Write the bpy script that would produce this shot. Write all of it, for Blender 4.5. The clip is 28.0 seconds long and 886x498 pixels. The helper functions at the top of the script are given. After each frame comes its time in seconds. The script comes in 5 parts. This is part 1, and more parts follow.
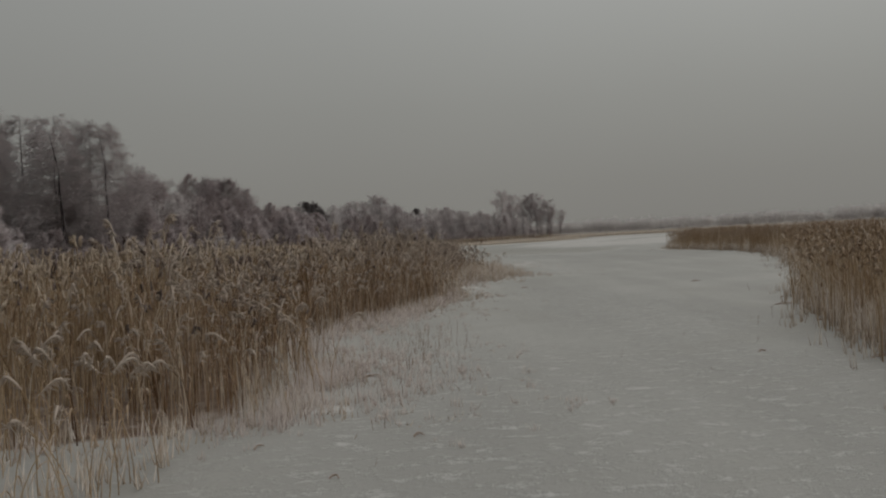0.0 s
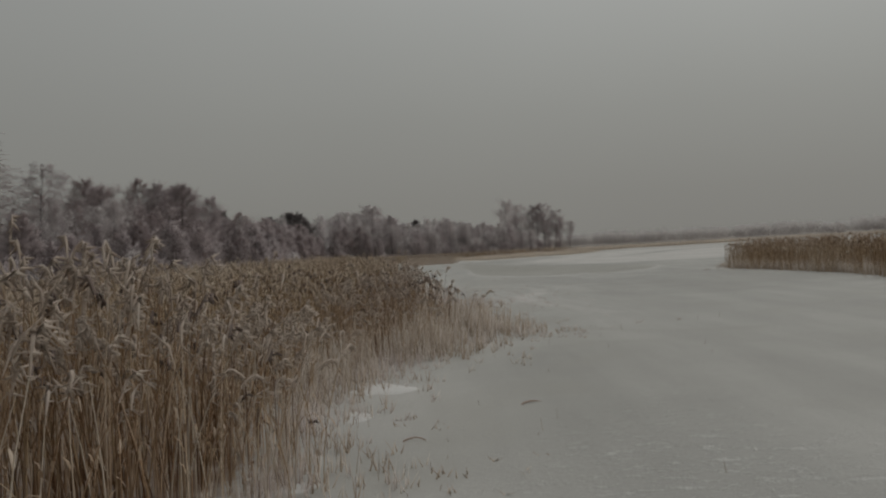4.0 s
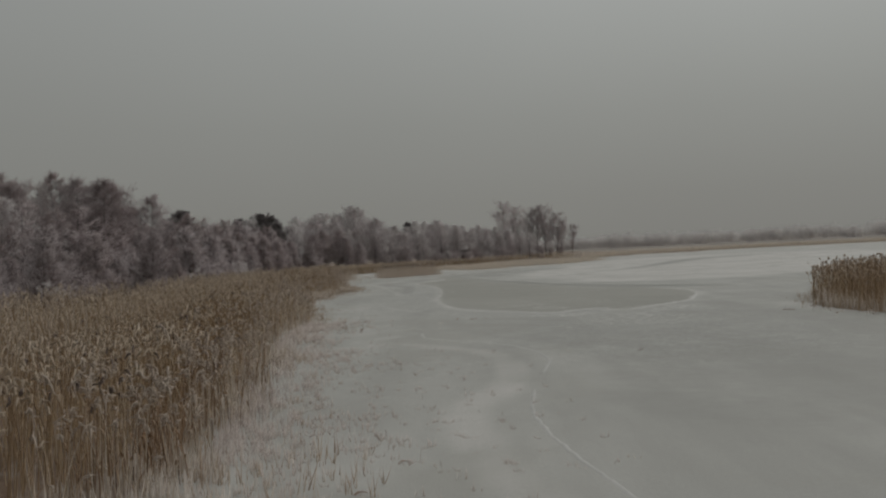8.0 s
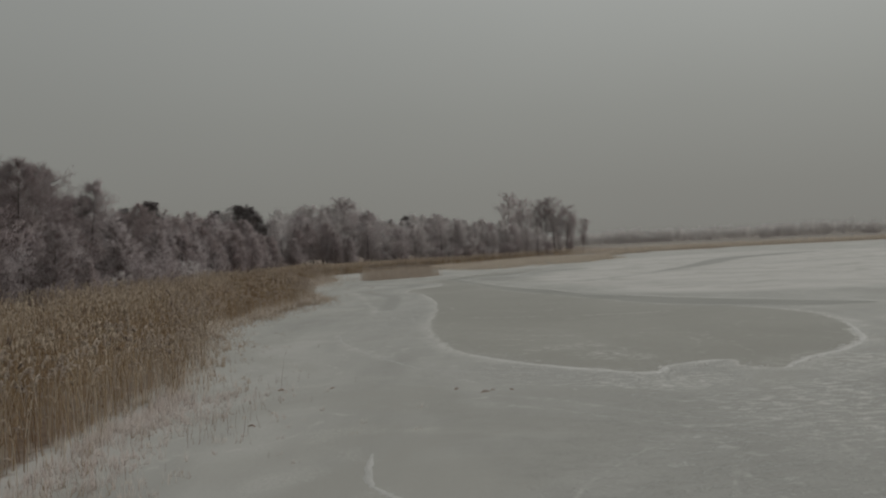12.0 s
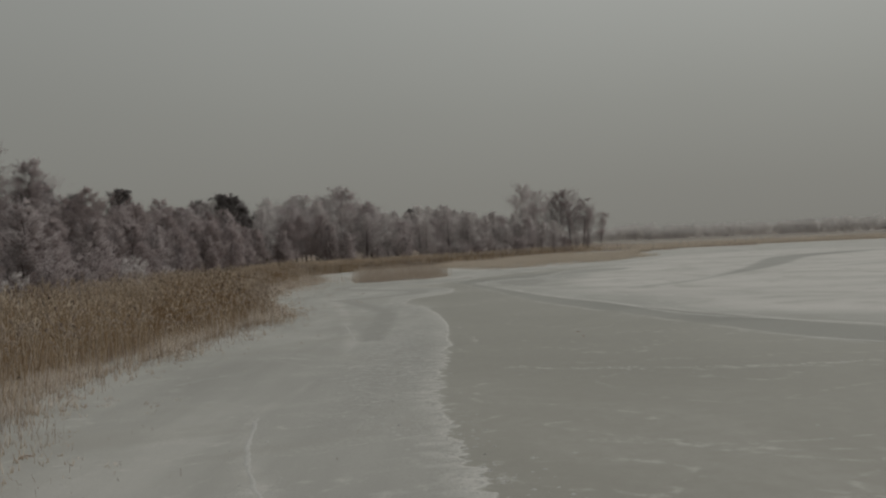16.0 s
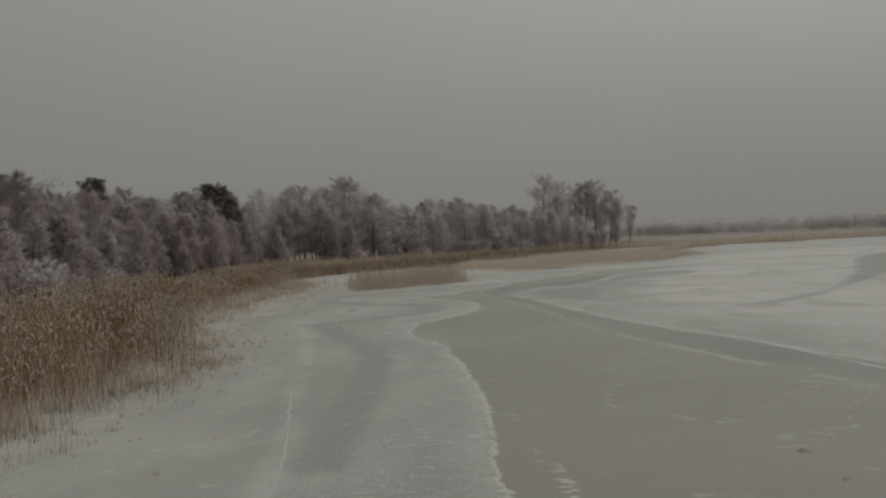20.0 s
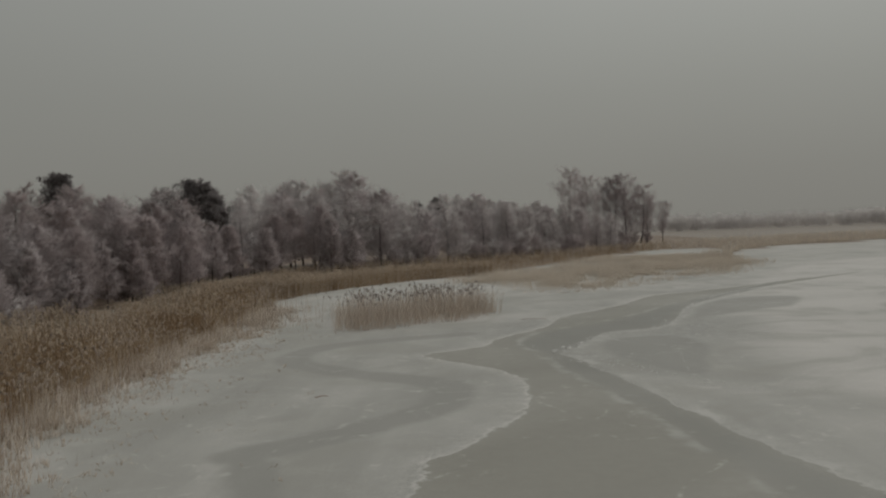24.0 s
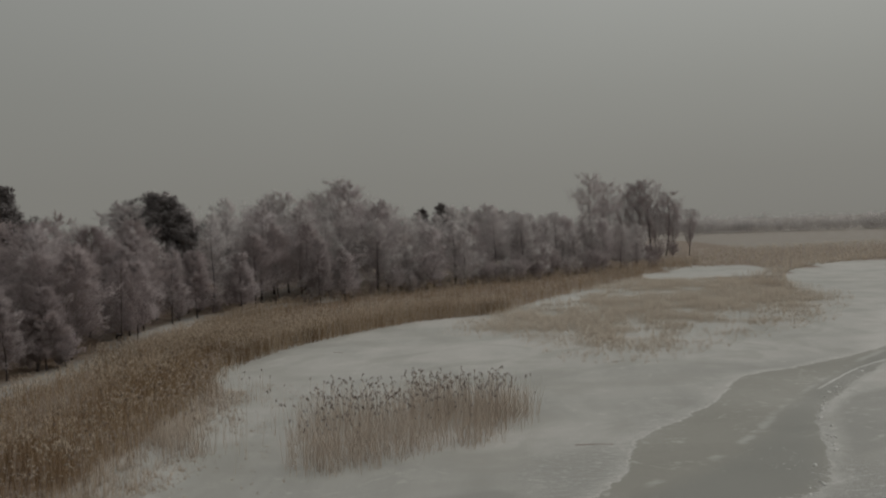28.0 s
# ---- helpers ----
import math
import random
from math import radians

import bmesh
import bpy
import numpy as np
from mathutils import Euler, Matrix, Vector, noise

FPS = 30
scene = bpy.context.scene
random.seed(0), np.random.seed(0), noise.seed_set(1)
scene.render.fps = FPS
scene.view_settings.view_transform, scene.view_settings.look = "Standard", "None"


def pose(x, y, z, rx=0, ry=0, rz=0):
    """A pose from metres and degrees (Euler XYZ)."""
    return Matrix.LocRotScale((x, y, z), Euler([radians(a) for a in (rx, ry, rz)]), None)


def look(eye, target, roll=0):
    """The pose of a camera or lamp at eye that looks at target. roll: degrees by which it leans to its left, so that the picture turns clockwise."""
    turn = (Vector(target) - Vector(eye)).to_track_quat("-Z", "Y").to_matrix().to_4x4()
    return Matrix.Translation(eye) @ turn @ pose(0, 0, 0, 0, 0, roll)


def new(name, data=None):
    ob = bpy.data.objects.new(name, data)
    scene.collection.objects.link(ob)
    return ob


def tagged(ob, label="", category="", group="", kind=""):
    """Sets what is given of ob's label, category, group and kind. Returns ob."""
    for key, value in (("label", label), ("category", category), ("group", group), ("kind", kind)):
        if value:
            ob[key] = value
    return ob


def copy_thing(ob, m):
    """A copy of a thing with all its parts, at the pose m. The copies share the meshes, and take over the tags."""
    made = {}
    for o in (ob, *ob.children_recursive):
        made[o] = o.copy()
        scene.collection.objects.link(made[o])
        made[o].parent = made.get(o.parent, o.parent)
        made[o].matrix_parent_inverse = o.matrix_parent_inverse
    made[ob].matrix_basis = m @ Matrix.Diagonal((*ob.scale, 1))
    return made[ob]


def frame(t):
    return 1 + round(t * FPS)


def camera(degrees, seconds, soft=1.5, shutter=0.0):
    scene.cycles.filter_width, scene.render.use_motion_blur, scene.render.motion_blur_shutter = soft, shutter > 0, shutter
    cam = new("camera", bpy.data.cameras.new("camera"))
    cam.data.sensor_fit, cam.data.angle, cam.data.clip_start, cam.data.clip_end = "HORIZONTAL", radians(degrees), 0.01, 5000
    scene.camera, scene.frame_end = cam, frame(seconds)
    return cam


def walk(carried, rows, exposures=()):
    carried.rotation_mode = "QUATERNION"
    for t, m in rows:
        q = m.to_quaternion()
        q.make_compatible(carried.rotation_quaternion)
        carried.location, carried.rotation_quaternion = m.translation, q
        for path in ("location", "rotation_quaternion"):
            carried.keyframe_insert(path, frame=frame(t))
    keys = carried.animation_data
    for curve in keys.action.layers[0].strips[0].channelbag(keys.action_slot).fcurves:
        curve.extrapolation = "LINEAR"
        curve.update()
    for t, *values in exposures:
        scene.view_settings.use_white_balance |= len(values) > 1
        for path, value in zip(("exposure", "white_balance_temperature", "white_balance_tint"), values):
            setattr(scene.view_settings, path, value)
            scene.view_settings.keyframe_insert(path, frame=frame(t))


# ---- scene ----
cam = camera(58.0, 28.0, soft=2.2)
PATH = [
    (0, (4.218, 15.128, 3.291), (4.193, 17.128, 3.262), -2.9),
    (0.5, (4.369, 18.809, 3.421), (4.344, 20.808, 3.398), -2.9),
    (1, (4.649, 22.463, 3.516), (4.625, 24.463, 3.497), -2.9),
    (1.5, (5.015, 26.216, 3.55), (4.989, 28.216, 3.535), -3.0),
    (2, (5.422, 30.087, 3.521), (5.391, 32.087, 3.51), -3.0),
    (2.5, (5.824, 33.993, 3.465), (5.79, 35.993, 3.458), -3.1),
    (3, (6.205, 37.884, 3.426), (6.168, 39.883, 3.423), -3.2),
    (3.5, (6.589, 41.755, 3.425), (6.55, 43.755, 3.425), -3.1),
    (4, (6.996, 45.602, 3.452), (6.956, 47.601, 3.456), -3.1),
    (4.5, (7.44, 49.428, 3.531), (7.4, 51.428, 3.537), -3.0),
    (6.5, (9.783, 64.827, 4.918), (9.74, 66.827, 4.924), -2.9),
    (7, (10.168, 68.212, 4.919), (10.124, 70.212, 4.926), -2.9),
    (7.5, (10.689, 71.75, 4.863), (10.643, 73.749, 4.871), -2.9),
    (8, (11.19, 75.439, 4.848), (11.144, 77.439, 4.856), -2.8),
    (8.5, (11.505, 79.164, 4.868), (11.458, 81.163, 4.875), -2.8),
    (9, (11.626, 82.872, 4.925), (11.579, 84.871, 4.93), -2.8),
    (9.5, (11.65, 86.533, 5.025), (11.602, 88.532, 5.027), -2.8),
    (10, (11.637, 90.136, 5.127), (11.588, 92.135, 5.125), -2.7),
    (10.5, (11.566, 93.663, 5.186), (11.515, 95.663, 5.181), -2.7),
    (11, (11.44, 97.036, 5.208), (11.388, 99.036, 5.203), -2.7),
    (11.5, (11.3, 100.229, 5.221), (11.249, 102.228, 5.216), -2.7),
    (12, (11.161, 103.392, 5.233), (11.11, 105.392, 5.229), -2.7),
    (12.5, (11.026, 106.676, 5.236), (10.975, 108.676, 5.234), -2.8),
    (14.5, (10.459, 119.918, 5.13), (10.398, 121.917, 5.123), -2.5),
    (15, (10.333, 122.88, 5.179), (10.27, 124.879, 5.168), -2.4),
    (15.5, (10.139, 125.79, 5.195), (10.075, 127.789, 5.181), -2.4),
    (16, (9.886, 128.872, 5.198), (9.821, 130.871, 5.183), -2.4),
    (16.5, (9.673, 132.054, 5.225), (9.606, 134.053, 5.211), -2.4),
    (17, (9.539, 135.21, 5.244), (9.469, 137.209, 5.232), -2.3),
    (17.5, (9.423, 138.349, 5.199), (9.348, 140.348, 5.189), -2.3),
    (18, (9.281, 141.517, 5.086), (9.2, 143.516, 5.075), -2.3),
    (18.5, (9.109, 144.7, 4.968), (9.023, 146.698, 4.953), -2.4),
    (19, (8.884, 147.839, 4.936), (8.794, 149.837, 4.918), -2.4),
    (19.5, (8.629, 150.936, 5.051), (8.535, 152.933, 5.03), -2.4),
    (20, (8.398, 154.073, 5.294), (8.3, 156.07, 5.27), -2.4),
    (20.5, (8.196, 157.245, 5.599), (8.092, 159.242, 5.573), -2.4),
    (21, (8.01, 160.323, 5.939), (7.902, 162.32, 5.91), -2.4),
    (21.5, (7.828, 163.276, 6.286), (7.715, 165.272, 6.252), -2.4),
    (23.5, (6.843, 175.368, 7.386), (6.714, 177.364, 7.346), -2.4),
    (24, (6.727, 178.354, 7.639), (6.594, 180.349, 7.597), -2.4),
    (24.5, (6.574, 181.359, 7.964), (6.439, 183.354, 7.92), -2.5),
    (25, (6.377, 184.407, 8.384), (6.239, 186.402, 8.338), -2.4),
    (25.5, (6.175, 187.482, 8.871), (6.034, 189.476, 8.824), -2.4),
    (26, (5.957, 190.549, 9.42), (5.814, 192.543, 9.371), -2.4),
    (26.5, (5.706, 193.552, 10.037), (5.562, 195.546, 9.985), -2.4),
    (27, (5.439, 196.459, 10.713), (5.294, 198.453, 10.66), -2.4),
    (27.5, (5.175, 199.287, 11.418), (5.03, 201.281, 11.365), -2.4),
    (28, (4.923, 202.109, 12.121), (4.778, 204.103, 12.071), -2.3),
]
walk(cam, [(t, look(eye, target, roll)) for t, eye, target, roll in PATH],
     [(0, 0.0, 6500, 12.5), (4, 0.0, 6490, 12), (9, 0.0, 6430, 11), (15, 0.0, 6560, 10.5), (21, 0.0, 6590, 10.2), (28, 0.0, 6570, 11)])


# ---- light ----
world = bpy.data.worlds.new("overcast_sky")
scene.world = world
world.use_nodes = True
wt = world.node_tree
wt.nodes.clear()


def node(tree, kind, links=()):
    """A node; links are (input, value or socket)."""
    made = tree.nodes.new(kind)
    return linked(tree, made, links)


def linked(tree, made, links):
    for key, value in links:
        if isinstance(value, bpy.types.NodeSocket):
            tree.links.new(value, made.inputs[key])
        else:
            made.inputs[key].default_value = value
    return made


def ramp(tree, fac, stops, mode="LINEAR"):
    made = node(tree, "ShaderNodeValToRGB", [(0, fac)])
    made.color_ramp.interpolation = mode
    els = made.color_ramp.elements
    while len(els) < len(stops):
        els.new(0.5)
    for el, (pos, col) in zip(els, stops):
        el.position = pos
        el.color = (*col, 1) if len(col) == 3 else col
    return made.outputs[0]


def calc(tree, op, a, b=0.0, c=0.0, clamp=False):
    made = tree.nodes.new("ShaderNodeMath")
    made.operation = op
    linked(tree, made, [(0, a), (1, b), (2, c)])
    made.use_clamp = clamp
    return made.outputs[0]


def blend(tree, fac, a, b):
    made = tree.nodes.new("ShaderNodeMix")
    made.data_type = "RGBA"
    return linked(tree, made, [(0, fac), (6, a), (7, b)]).outputs[2]


SUN_ELEVATION, SUN_TURN = radians(38), radians(60)
way = node(wt, "ShaderNodeTexCoord").outputs["Generated"]
sky = node(wt, "ShaderNodeTexSky")
sky.sky_type, sky.sun_disc, sky.sun_elevation, sky.sun_rotation = "NISHITA", False, SUN_ELEVATION, SUN_TURN
grey = node(wt, "ShaderNodeHueSaturation", [("Saturation", 0.06), ("Value", 0.02), ("Color", sky.outputs[0])])
up = node(wt, "ShaderNodeSeparateXYZ", [(0, way)]).outputs["Z"]
# cloud cover: three times brighter overhead than at the horizon
cover = ramp(wt, up, [(0.0, (0.208, 0.206, 0.187)), (0.06, (0.219, 0.219, 0.199)), (0.16, (0.254, 0.259, 0.239)), (0.32, (0.330, 0.342, 0.325)), (1.0, (0.71, 0.73, 0.72))])
drift = node(wt, "ShaderNodeTexNoise", [("Vector", way), ("Scale", 1.6), ("Detail", 3.0), ("Roughness", 0.5)]).outputs[0]
drift = calc(wt, "MULTIPLY_ADD", drift, 0.14, 0.93)
# the veil is thinner towards the sun's side
east = node(wt, "ShaderNodeSeparateXYZ", [(0, way)]).outputs["X"]
drift = calc(wt, "ADD", drift, calc(wt, "MULTIPLY", calc(wt, "MULTIPLY", east, up), 1.1))
cloud = node(wt, "ShaderNodeVectorMath")
cloud.operation = "MULTIPLY"
linked(wt, cloud, [(0, cover), (1, drift)])
both = blend(wt, 0.04, cloud.outputs[0], grey.outputs[0])
back = node(wt, "ShaderNodeBackground", [("Color", both), ("Strength", 1.0)])
node(wt, "ShaderNodeOutputWorld", [("Surface", back.outputs[0])])

sun_data = bpy.data.lights.new("sun", "SUN")
sun_data.energy, sun_data.angle, sun_data.color = 0.5, radians(40), (1.0, 0.97, 0.93)
sun = new("sun", sun_data)
sun.rotation_euler = (radians(90) - SUN_ELEVATION, 0, radians(180) - SUN_TURN)


# ---- materials ----
def material(name, rough=0.8):
    mat = bpy.data.materials.new(name)
    mat.use_nodes = True
    tree = mat.node_tree
    surface = tree.nodes["Principled BSDF"]
    surface.inputs["Roughness"].default_value = rough
    surface.inputs["Specular IOR Level"].default_value = 0.25
    return mat, tree, surface


def noise_at(tree, vector, scale, detail=3.0, rough=0.55):
    return node(tree, "ShaderNodeTexNoise", [("Vector", vector), ("Scale", scale), ("Detail", detail), ("Roughness", rough)]).outputs[0]


def plant(name, dark, mid, pale, patch=0.09, rough=0.85, sheer=0.0, spread=0.9, own=0.0, patchy=1.0):
    """Dry stems, leaves or twigs: each piece a shade of its own, drifting in patches over the ground."""
    mat, tree, surface = material(name, rough)
    geo = node(tree, "ShaderNodeNewGeometry")
    place = geo.outputs["Position"]
    isle = geo.outputs["Random Per Island"]
    drift = calc(tree, "MULTIPLY_ADD", noise_at(tree, place, patch, 3.0), patchy, 0.5 - 0.5 * patchy)
    grain = noise_at(tree, place, 9.0, 2.0)
    mixed = calc(tree, "MULTIPLY_ADD", isle, 0.55 * spread, calc(tree, "MULTIPLY_ADD", drift, 0.7 * spread, calc(tree, "MULTIPLY", grain, 0.25)))
    each = node(tree, "ShaderNodeObjectInfo").outputs["Random"]
    mixed = calc(tree, "MULTIPLY_ADD", each, own, calc(tree, "SUBTRACT", mixed, 0.25 * spread + 0.5 * own + (spread - 0.9) * 0.35))
    colour = ramp(tree, mixed, [(0.15, dark), (0.5, mid), (0.85, pale)])
    tree.links.new(colour, surface.inputs["Base Color"])
    if sheer:
        leafy = node(tree, "ShaderNodeBsdfTranslucent", [("Color", colour)])
        out = tree.nodes["Material Output"]
        mixer = node(tree, "ShaderNodeMixShader", [(0, sheer), (1, surface.outputs[0]), (2, leafy.outputs[0])])
        tree.links.new(mixer.outputs[0], out.inputs[0])
    return mat


REED_STALK = plant("reed_stalk", (0.23, 0.144, 0.078), (0.475, 0.345, 0.214), (0.66, 0.55, 0.42), 0.16, 0.85, 0.25, 0.9, patchy=2.3)
GREY_STALK = plant("grey_reed_stalk", (0.125, 0.064, 0.031), (0.37, 0.24, 0.142), (0.67, 0.56, 0.445), 0.2, 0.85, 0.12, 1.15, patchy=1.8)
REED_LEAF = plant("reed_leaf", (0.20, 0.122, 0.072), (0.41, 0.30, 0.205), (0.64, 0.545, 0.45), 0.12, 0.85, 0.2)
REED_PLUME = plant("frosted_plume", (0.46, 0.378, 0.31), (0.64, 0.553, 0.475), (0.78, 0.712, 0.645), 0.1, 0.9, 0.5, 0.7)
DULL_PLUME = plant("dull_plume", (0.50, 0.404, 0.305), (0.65, 0.552, 0.442), (0.765, 0.675, 0.57), 0.12, 0.9, 0.5, 0.6, patchy=2.4)
DARK_PLUME = plant("dark_plume", (0.09, 0.066, 0.056), (0.175, 0.132, 0.114), (0.34, 0.28, 0.245), 0.3)
PALE_STALK = plant("pale_stalk", (0.50, 0.425, 0.34), (0.65, 0.57, 0.475), (0.77, 0.70, 0.61), 0.2, 0.85, 0.4, 0.7)
RIMED_STALK = plant("rimed_stalk", (0.60, 0.525, 0.45), (0.73, 0.65, 0.57), (0.82, 0.76, 0.69), 0.2, 0.85, 0.55, 0.7)
FRINGE = plant("frosted_stem", (0.26, 0.198, 0.145), (0.41, 0.335, 0.262), (0.58, 0.505, 0.425), 0.25)
PALE_FRINGE = plant("pale_frosted_stem", (0.40, 0.335, 0.275), (0.52, 0.455, 0.39), (0.66, 0.60, 0.54), 0.25)
ROSY_FRINGE = plant("rosy_frosted_stem", (0.40, 0.325, 0.285), (0.53, 0.46, 0.415), (0.64, 0.58, 0.54), 0.3)
STUB = plant("stub_stem", (0.16, 0.098, 0.072), (0.30, 0.208, 0.16), (0.50, 0.42, 0.365), 0.5)
BARK = plant("dark_bark", (0.022, 0.017, 0.016), (0.045, 0.036, 0.034), (0.11, 0.095, 0.093), 0.5)
PINE_BARK = plant("pine_bark", (0.06, 0.04, 0.032), (0.11, 0.072, 0.055), (0.2, 0.155, 0.135), 0.5)
FROST_TWIG = plant("frosted_twig", (0.32, 0.263, 0.26), (0.51, 0.437, 0.43), (0.69, 0.62, 0.613), 0.06, 0.9, 0.45, 0.5, 0.4)
RUSTY_TWIG = plant("rusty_twig", (0.275, 0.222, 0.214), (0.46, 0.386, 0.374), (0.63, 0.556, 0.545), 0.06, 0.9, 0.4, 0.5, 0.4)
# frost, paled further: the haze over distant trees is put into these three colours
HOAR_HAZE_TWIG = plant("hoar_haze_twig", (0.41, 0.355, 0.351), (0.58, 0.515, 0.51), (0.74, 0.685, 0.68), 0.05, 0.9, 0.45, 0.5, 0.35)
HAZED_ALDER_TWIG = plant("hazed_alder_twig", (0.50, 0.446, 0.442), (0.66, 0.605, 0.60), (0.80, 0.75, 0.745), 0.06, 0.9, 0.5, 0.6, 0.3)
HAZED_RIME_TWIG = plant("hazed_rime_twig", (0.60, 0.555, 0.54), (0.71, 0.668, 0.652), (0.80, 0.765, 0.75), 0.04, 0.9, 0.45, 0.5, 0.25)
# unfrosted inner twigs, their colour also darkened for the shade inside a crown
INNER_TWIG = plant("bare_shaded_twig", (0.225, 0.182, 0.176), (0.38, 0.316, 0.308), (0.52, 0.455, 0.447), 0.08, 0.9, 0.35, 0.6, 0.4)
NEEDLE = plant("pine_needle", (0.08, 0.07, 0.067), (0.15, 0.132, 0.128), (0.29, 0.265, 0.26), 0.15, 0.85, 0.0, 0.9)
# near-white base colour stands in for haze over the distant wood
HAZED_WOOD = plant("hazed_wood", (0.71, 0.675, 0.655), (0.76, 0.725, 0.705), (0.81, 0.775, 0.755), 0.02, 0.9, 0.5, 0.5)


def snow_material(name="snow", shade=1.0):
    mat, tree, surface = material(name, 0.7)
    place = node(tree, "ShaderNodeNewGeometry").outputs["Position"]
    big, fine = noise_at(tree, place, 0.8, 4.0), noise_at(tree, place, 14.0, 4.0)
    tone = calc(tree, "MULTIPLY_ADD", fine, 0.45, calc(tree, "MULTIPLY", big, 0.55))
    tree.links.new(ramp(tree, tone, [(0.3, (0.40 * shade, 0.39 * shade, 0.366 * shade)), (0.7, (0.56 * shade, 0.547 * shade, 0.52 * shade))]), surface.inputs["Base Color"])
    bump = node(tree, "ShaderNodeBump", [("Strength", 0.5), ("Distance", 0.03), ("Height", fine)])
    tree.links.new(bump.outputs[0], surface.inputs["Normal"])
    return mat


def ice_material():
    """Lake ice: clear brown-grey ice with frayed rims, frosted grey crust, thin drifted snow, and snowy litter on land."""
    mat, tree, surface = material("lake_ice", 0.6)
    place = node(tree, "ShaderNodeNewGeometry").outputs["Position"]

    def field(name):
        made = node(tree, "ShaderNodeAttribute")
        made.attribute_name = name
        return made.outputs["Fac"]

    coarse = noise_at(tree, place, 0.35, 4.0)
    fray = noise_at(tree, place, 1.7, 5.0, 0.65)
    fine = noise_at(tree, place, 9.0, 4.0, 0.7)
    speck = noise_at(tree, place, 34.0, 2.0, 0.6)
    stretch = node(tree, "ShaderNodeMapping", [("Vector", place), ("Scale", (0.30, 0.045, 1.0)), ("Rotation", (0, 0, 0.15))]).outputs[0]
    streak = noise_at(tree, stretch, 1.0, 4.0, 0.6)
    across = node(tree, "ShaderNodeMapping", [("Vector", place), ("Scale", (0.018, 0.09, 1.0)), ("Rotation", (0, 0, -0.12))]).outputs[0]
    lane = noise_at(tree, across, 1.0, 5.0, 0.6)
    swirl = node(tree, "ShaderNodeTexNoise", [("Vector", place), ("Scale", 0.055), ("Detail", 4.0), ("Roughness", 0.5), ("Distortion", 1.6)]).outputs[0]

    comb = node(tree, "ShaderNodeMapping", [("Vector", place), ("Scale", (0.75, 2.1, 1.0)), ("Rotation", (0, 0, 0.12))]).outputs[0]
    teeth = noise_at(tree, comb, 1.0, 3.0, 0.5)
    jagged = node(tree, "ShaderNodeMapRange", [("Value", node(tree, "ShaderNodeSeparateXYZ", [(0, place)]).outputs["Y"]), ("From Min", 146), ("From Max", 172), ("To Min", 1.0), ("To Max", 0.35)]).outputs[0]
    jagged = calc(tree, "MULTIPLY", jagged, node(tree, "ShaderNodeMapRange", [("Value", node(tree, "ShaderNodeSeparateXYZ", [(0, place)]).outputs["Y"]), ("From Min", 139), ("From Max", 148), ("To Min", 0.3), ("To Max", 1.0)]).outputs[0])
    broken = node(tree, "ShaderNodeMapping", [("Vector", place), ("Scale", (1.7, 3.4, 1.0)), ("Rotation", (0, 0, -0.25))]).outputs[0]
    flake = noise_at(tree, broken, 1.0, 4.0, 0.6)

    def frayed(d, wide=1.0):
        d = calc(tree, "ADD", d, calc(tree, "MULTIPLY", calc(tree, "MULTIPLY", calc(tree, "SUBTRACT", teeth, 0.5), jagged), 2.0 * wide))
        d = calc(tree, "ADD", d, calc(tree, "MULTIPLY", calc(tree, "SUBTRACT", coarse, 0.5), 1.5 * wide))
        d = calc(tree, "ADD", d, calc(tree, "MULTIPLY", calc(tree, "SUBTRACT", fray, 0.5), 0.7 * wide))
        return calc(tree, "ADD", d, calc(tree, "MULTIPLY", calc(tree, "SUBTRACT", fine, 0.5), 0.35 * wide))

    def smooth(v, low, high):
        made = node(tree, "ShaderNodeMapRange", [("Value", v), ("From Min", low), ("From Max", high)])
        made.interpolation_type = "SMOOTHSTEP"
        return made.outputs[0]

    crust_tone = calc(tree, "MULTIPLY_ADD", streak, 0.5, calc(tree, "MULTIPLY_ADD", swirl, 0.35, calc(tree, "MULTIPLY", fine, 0.15)))
    crust = ramp(tree, crust_tone, [(0.36, (0.275, 0.268, 0.245)), (0.5, (0.323, 0.315, 0.289)), (0.64, (0.387, 0.376, 0.348))])
    whorl = node(tree, "ShaderNodeTexNoise", [("Vector", place), ("Scale", 0.09), ("Detail", 3.0), ("Roughness", 0.45), ("Distortion", 2.2)]).outputs[0]
    snow_tone = calc(tree, "MULTIPLY_ADD", lane, 0.6, calc(tree, "MULTIPLY", swirl, 0.4))
    cover = calc(tree, "ADD", field("snow"), calc(tree, "MULTIPLY", calc(tree, "SUBTRACT", snow_tone, 0.52), 1.5))
    cover = smooth(cover, 0.15, 1.0)
    snowy = ramp(tree, fine, [(0.3, (0.428, 0.408, 0.380)), (0.7, (0.532, 0.509, 0.477))])
    colour = blend(tree, cover, crust, snowy)
    # winding lines where drifting snow has settled, broken up by the crust
    thread = calc(tree, "SUBTRACT", 1.0, smooth(calc(tree, "ABSOLUTE", calc(tree, "SUBTRACT", whorl, 0.47)), 0.0, 0.022))
    thread = calc(tree, "MULTIPLY", thread, smooth(fray, 0.45, 0.68))
    open_ice = smooth(node(tree, "ShaderNodeSeparateXYZ", [(0, place)]).outputs["Y"], 92, 122)
    thread = calc(tree, "MULTIPLY", thread, open_ice)
    sheet = calc(tree, "MULTIPLY", smooth(whorl, 0.5, 0.66), 0.55)
    colour = blend(tree, sheet, colour, (0.299, 0.289, 0.258, 1))
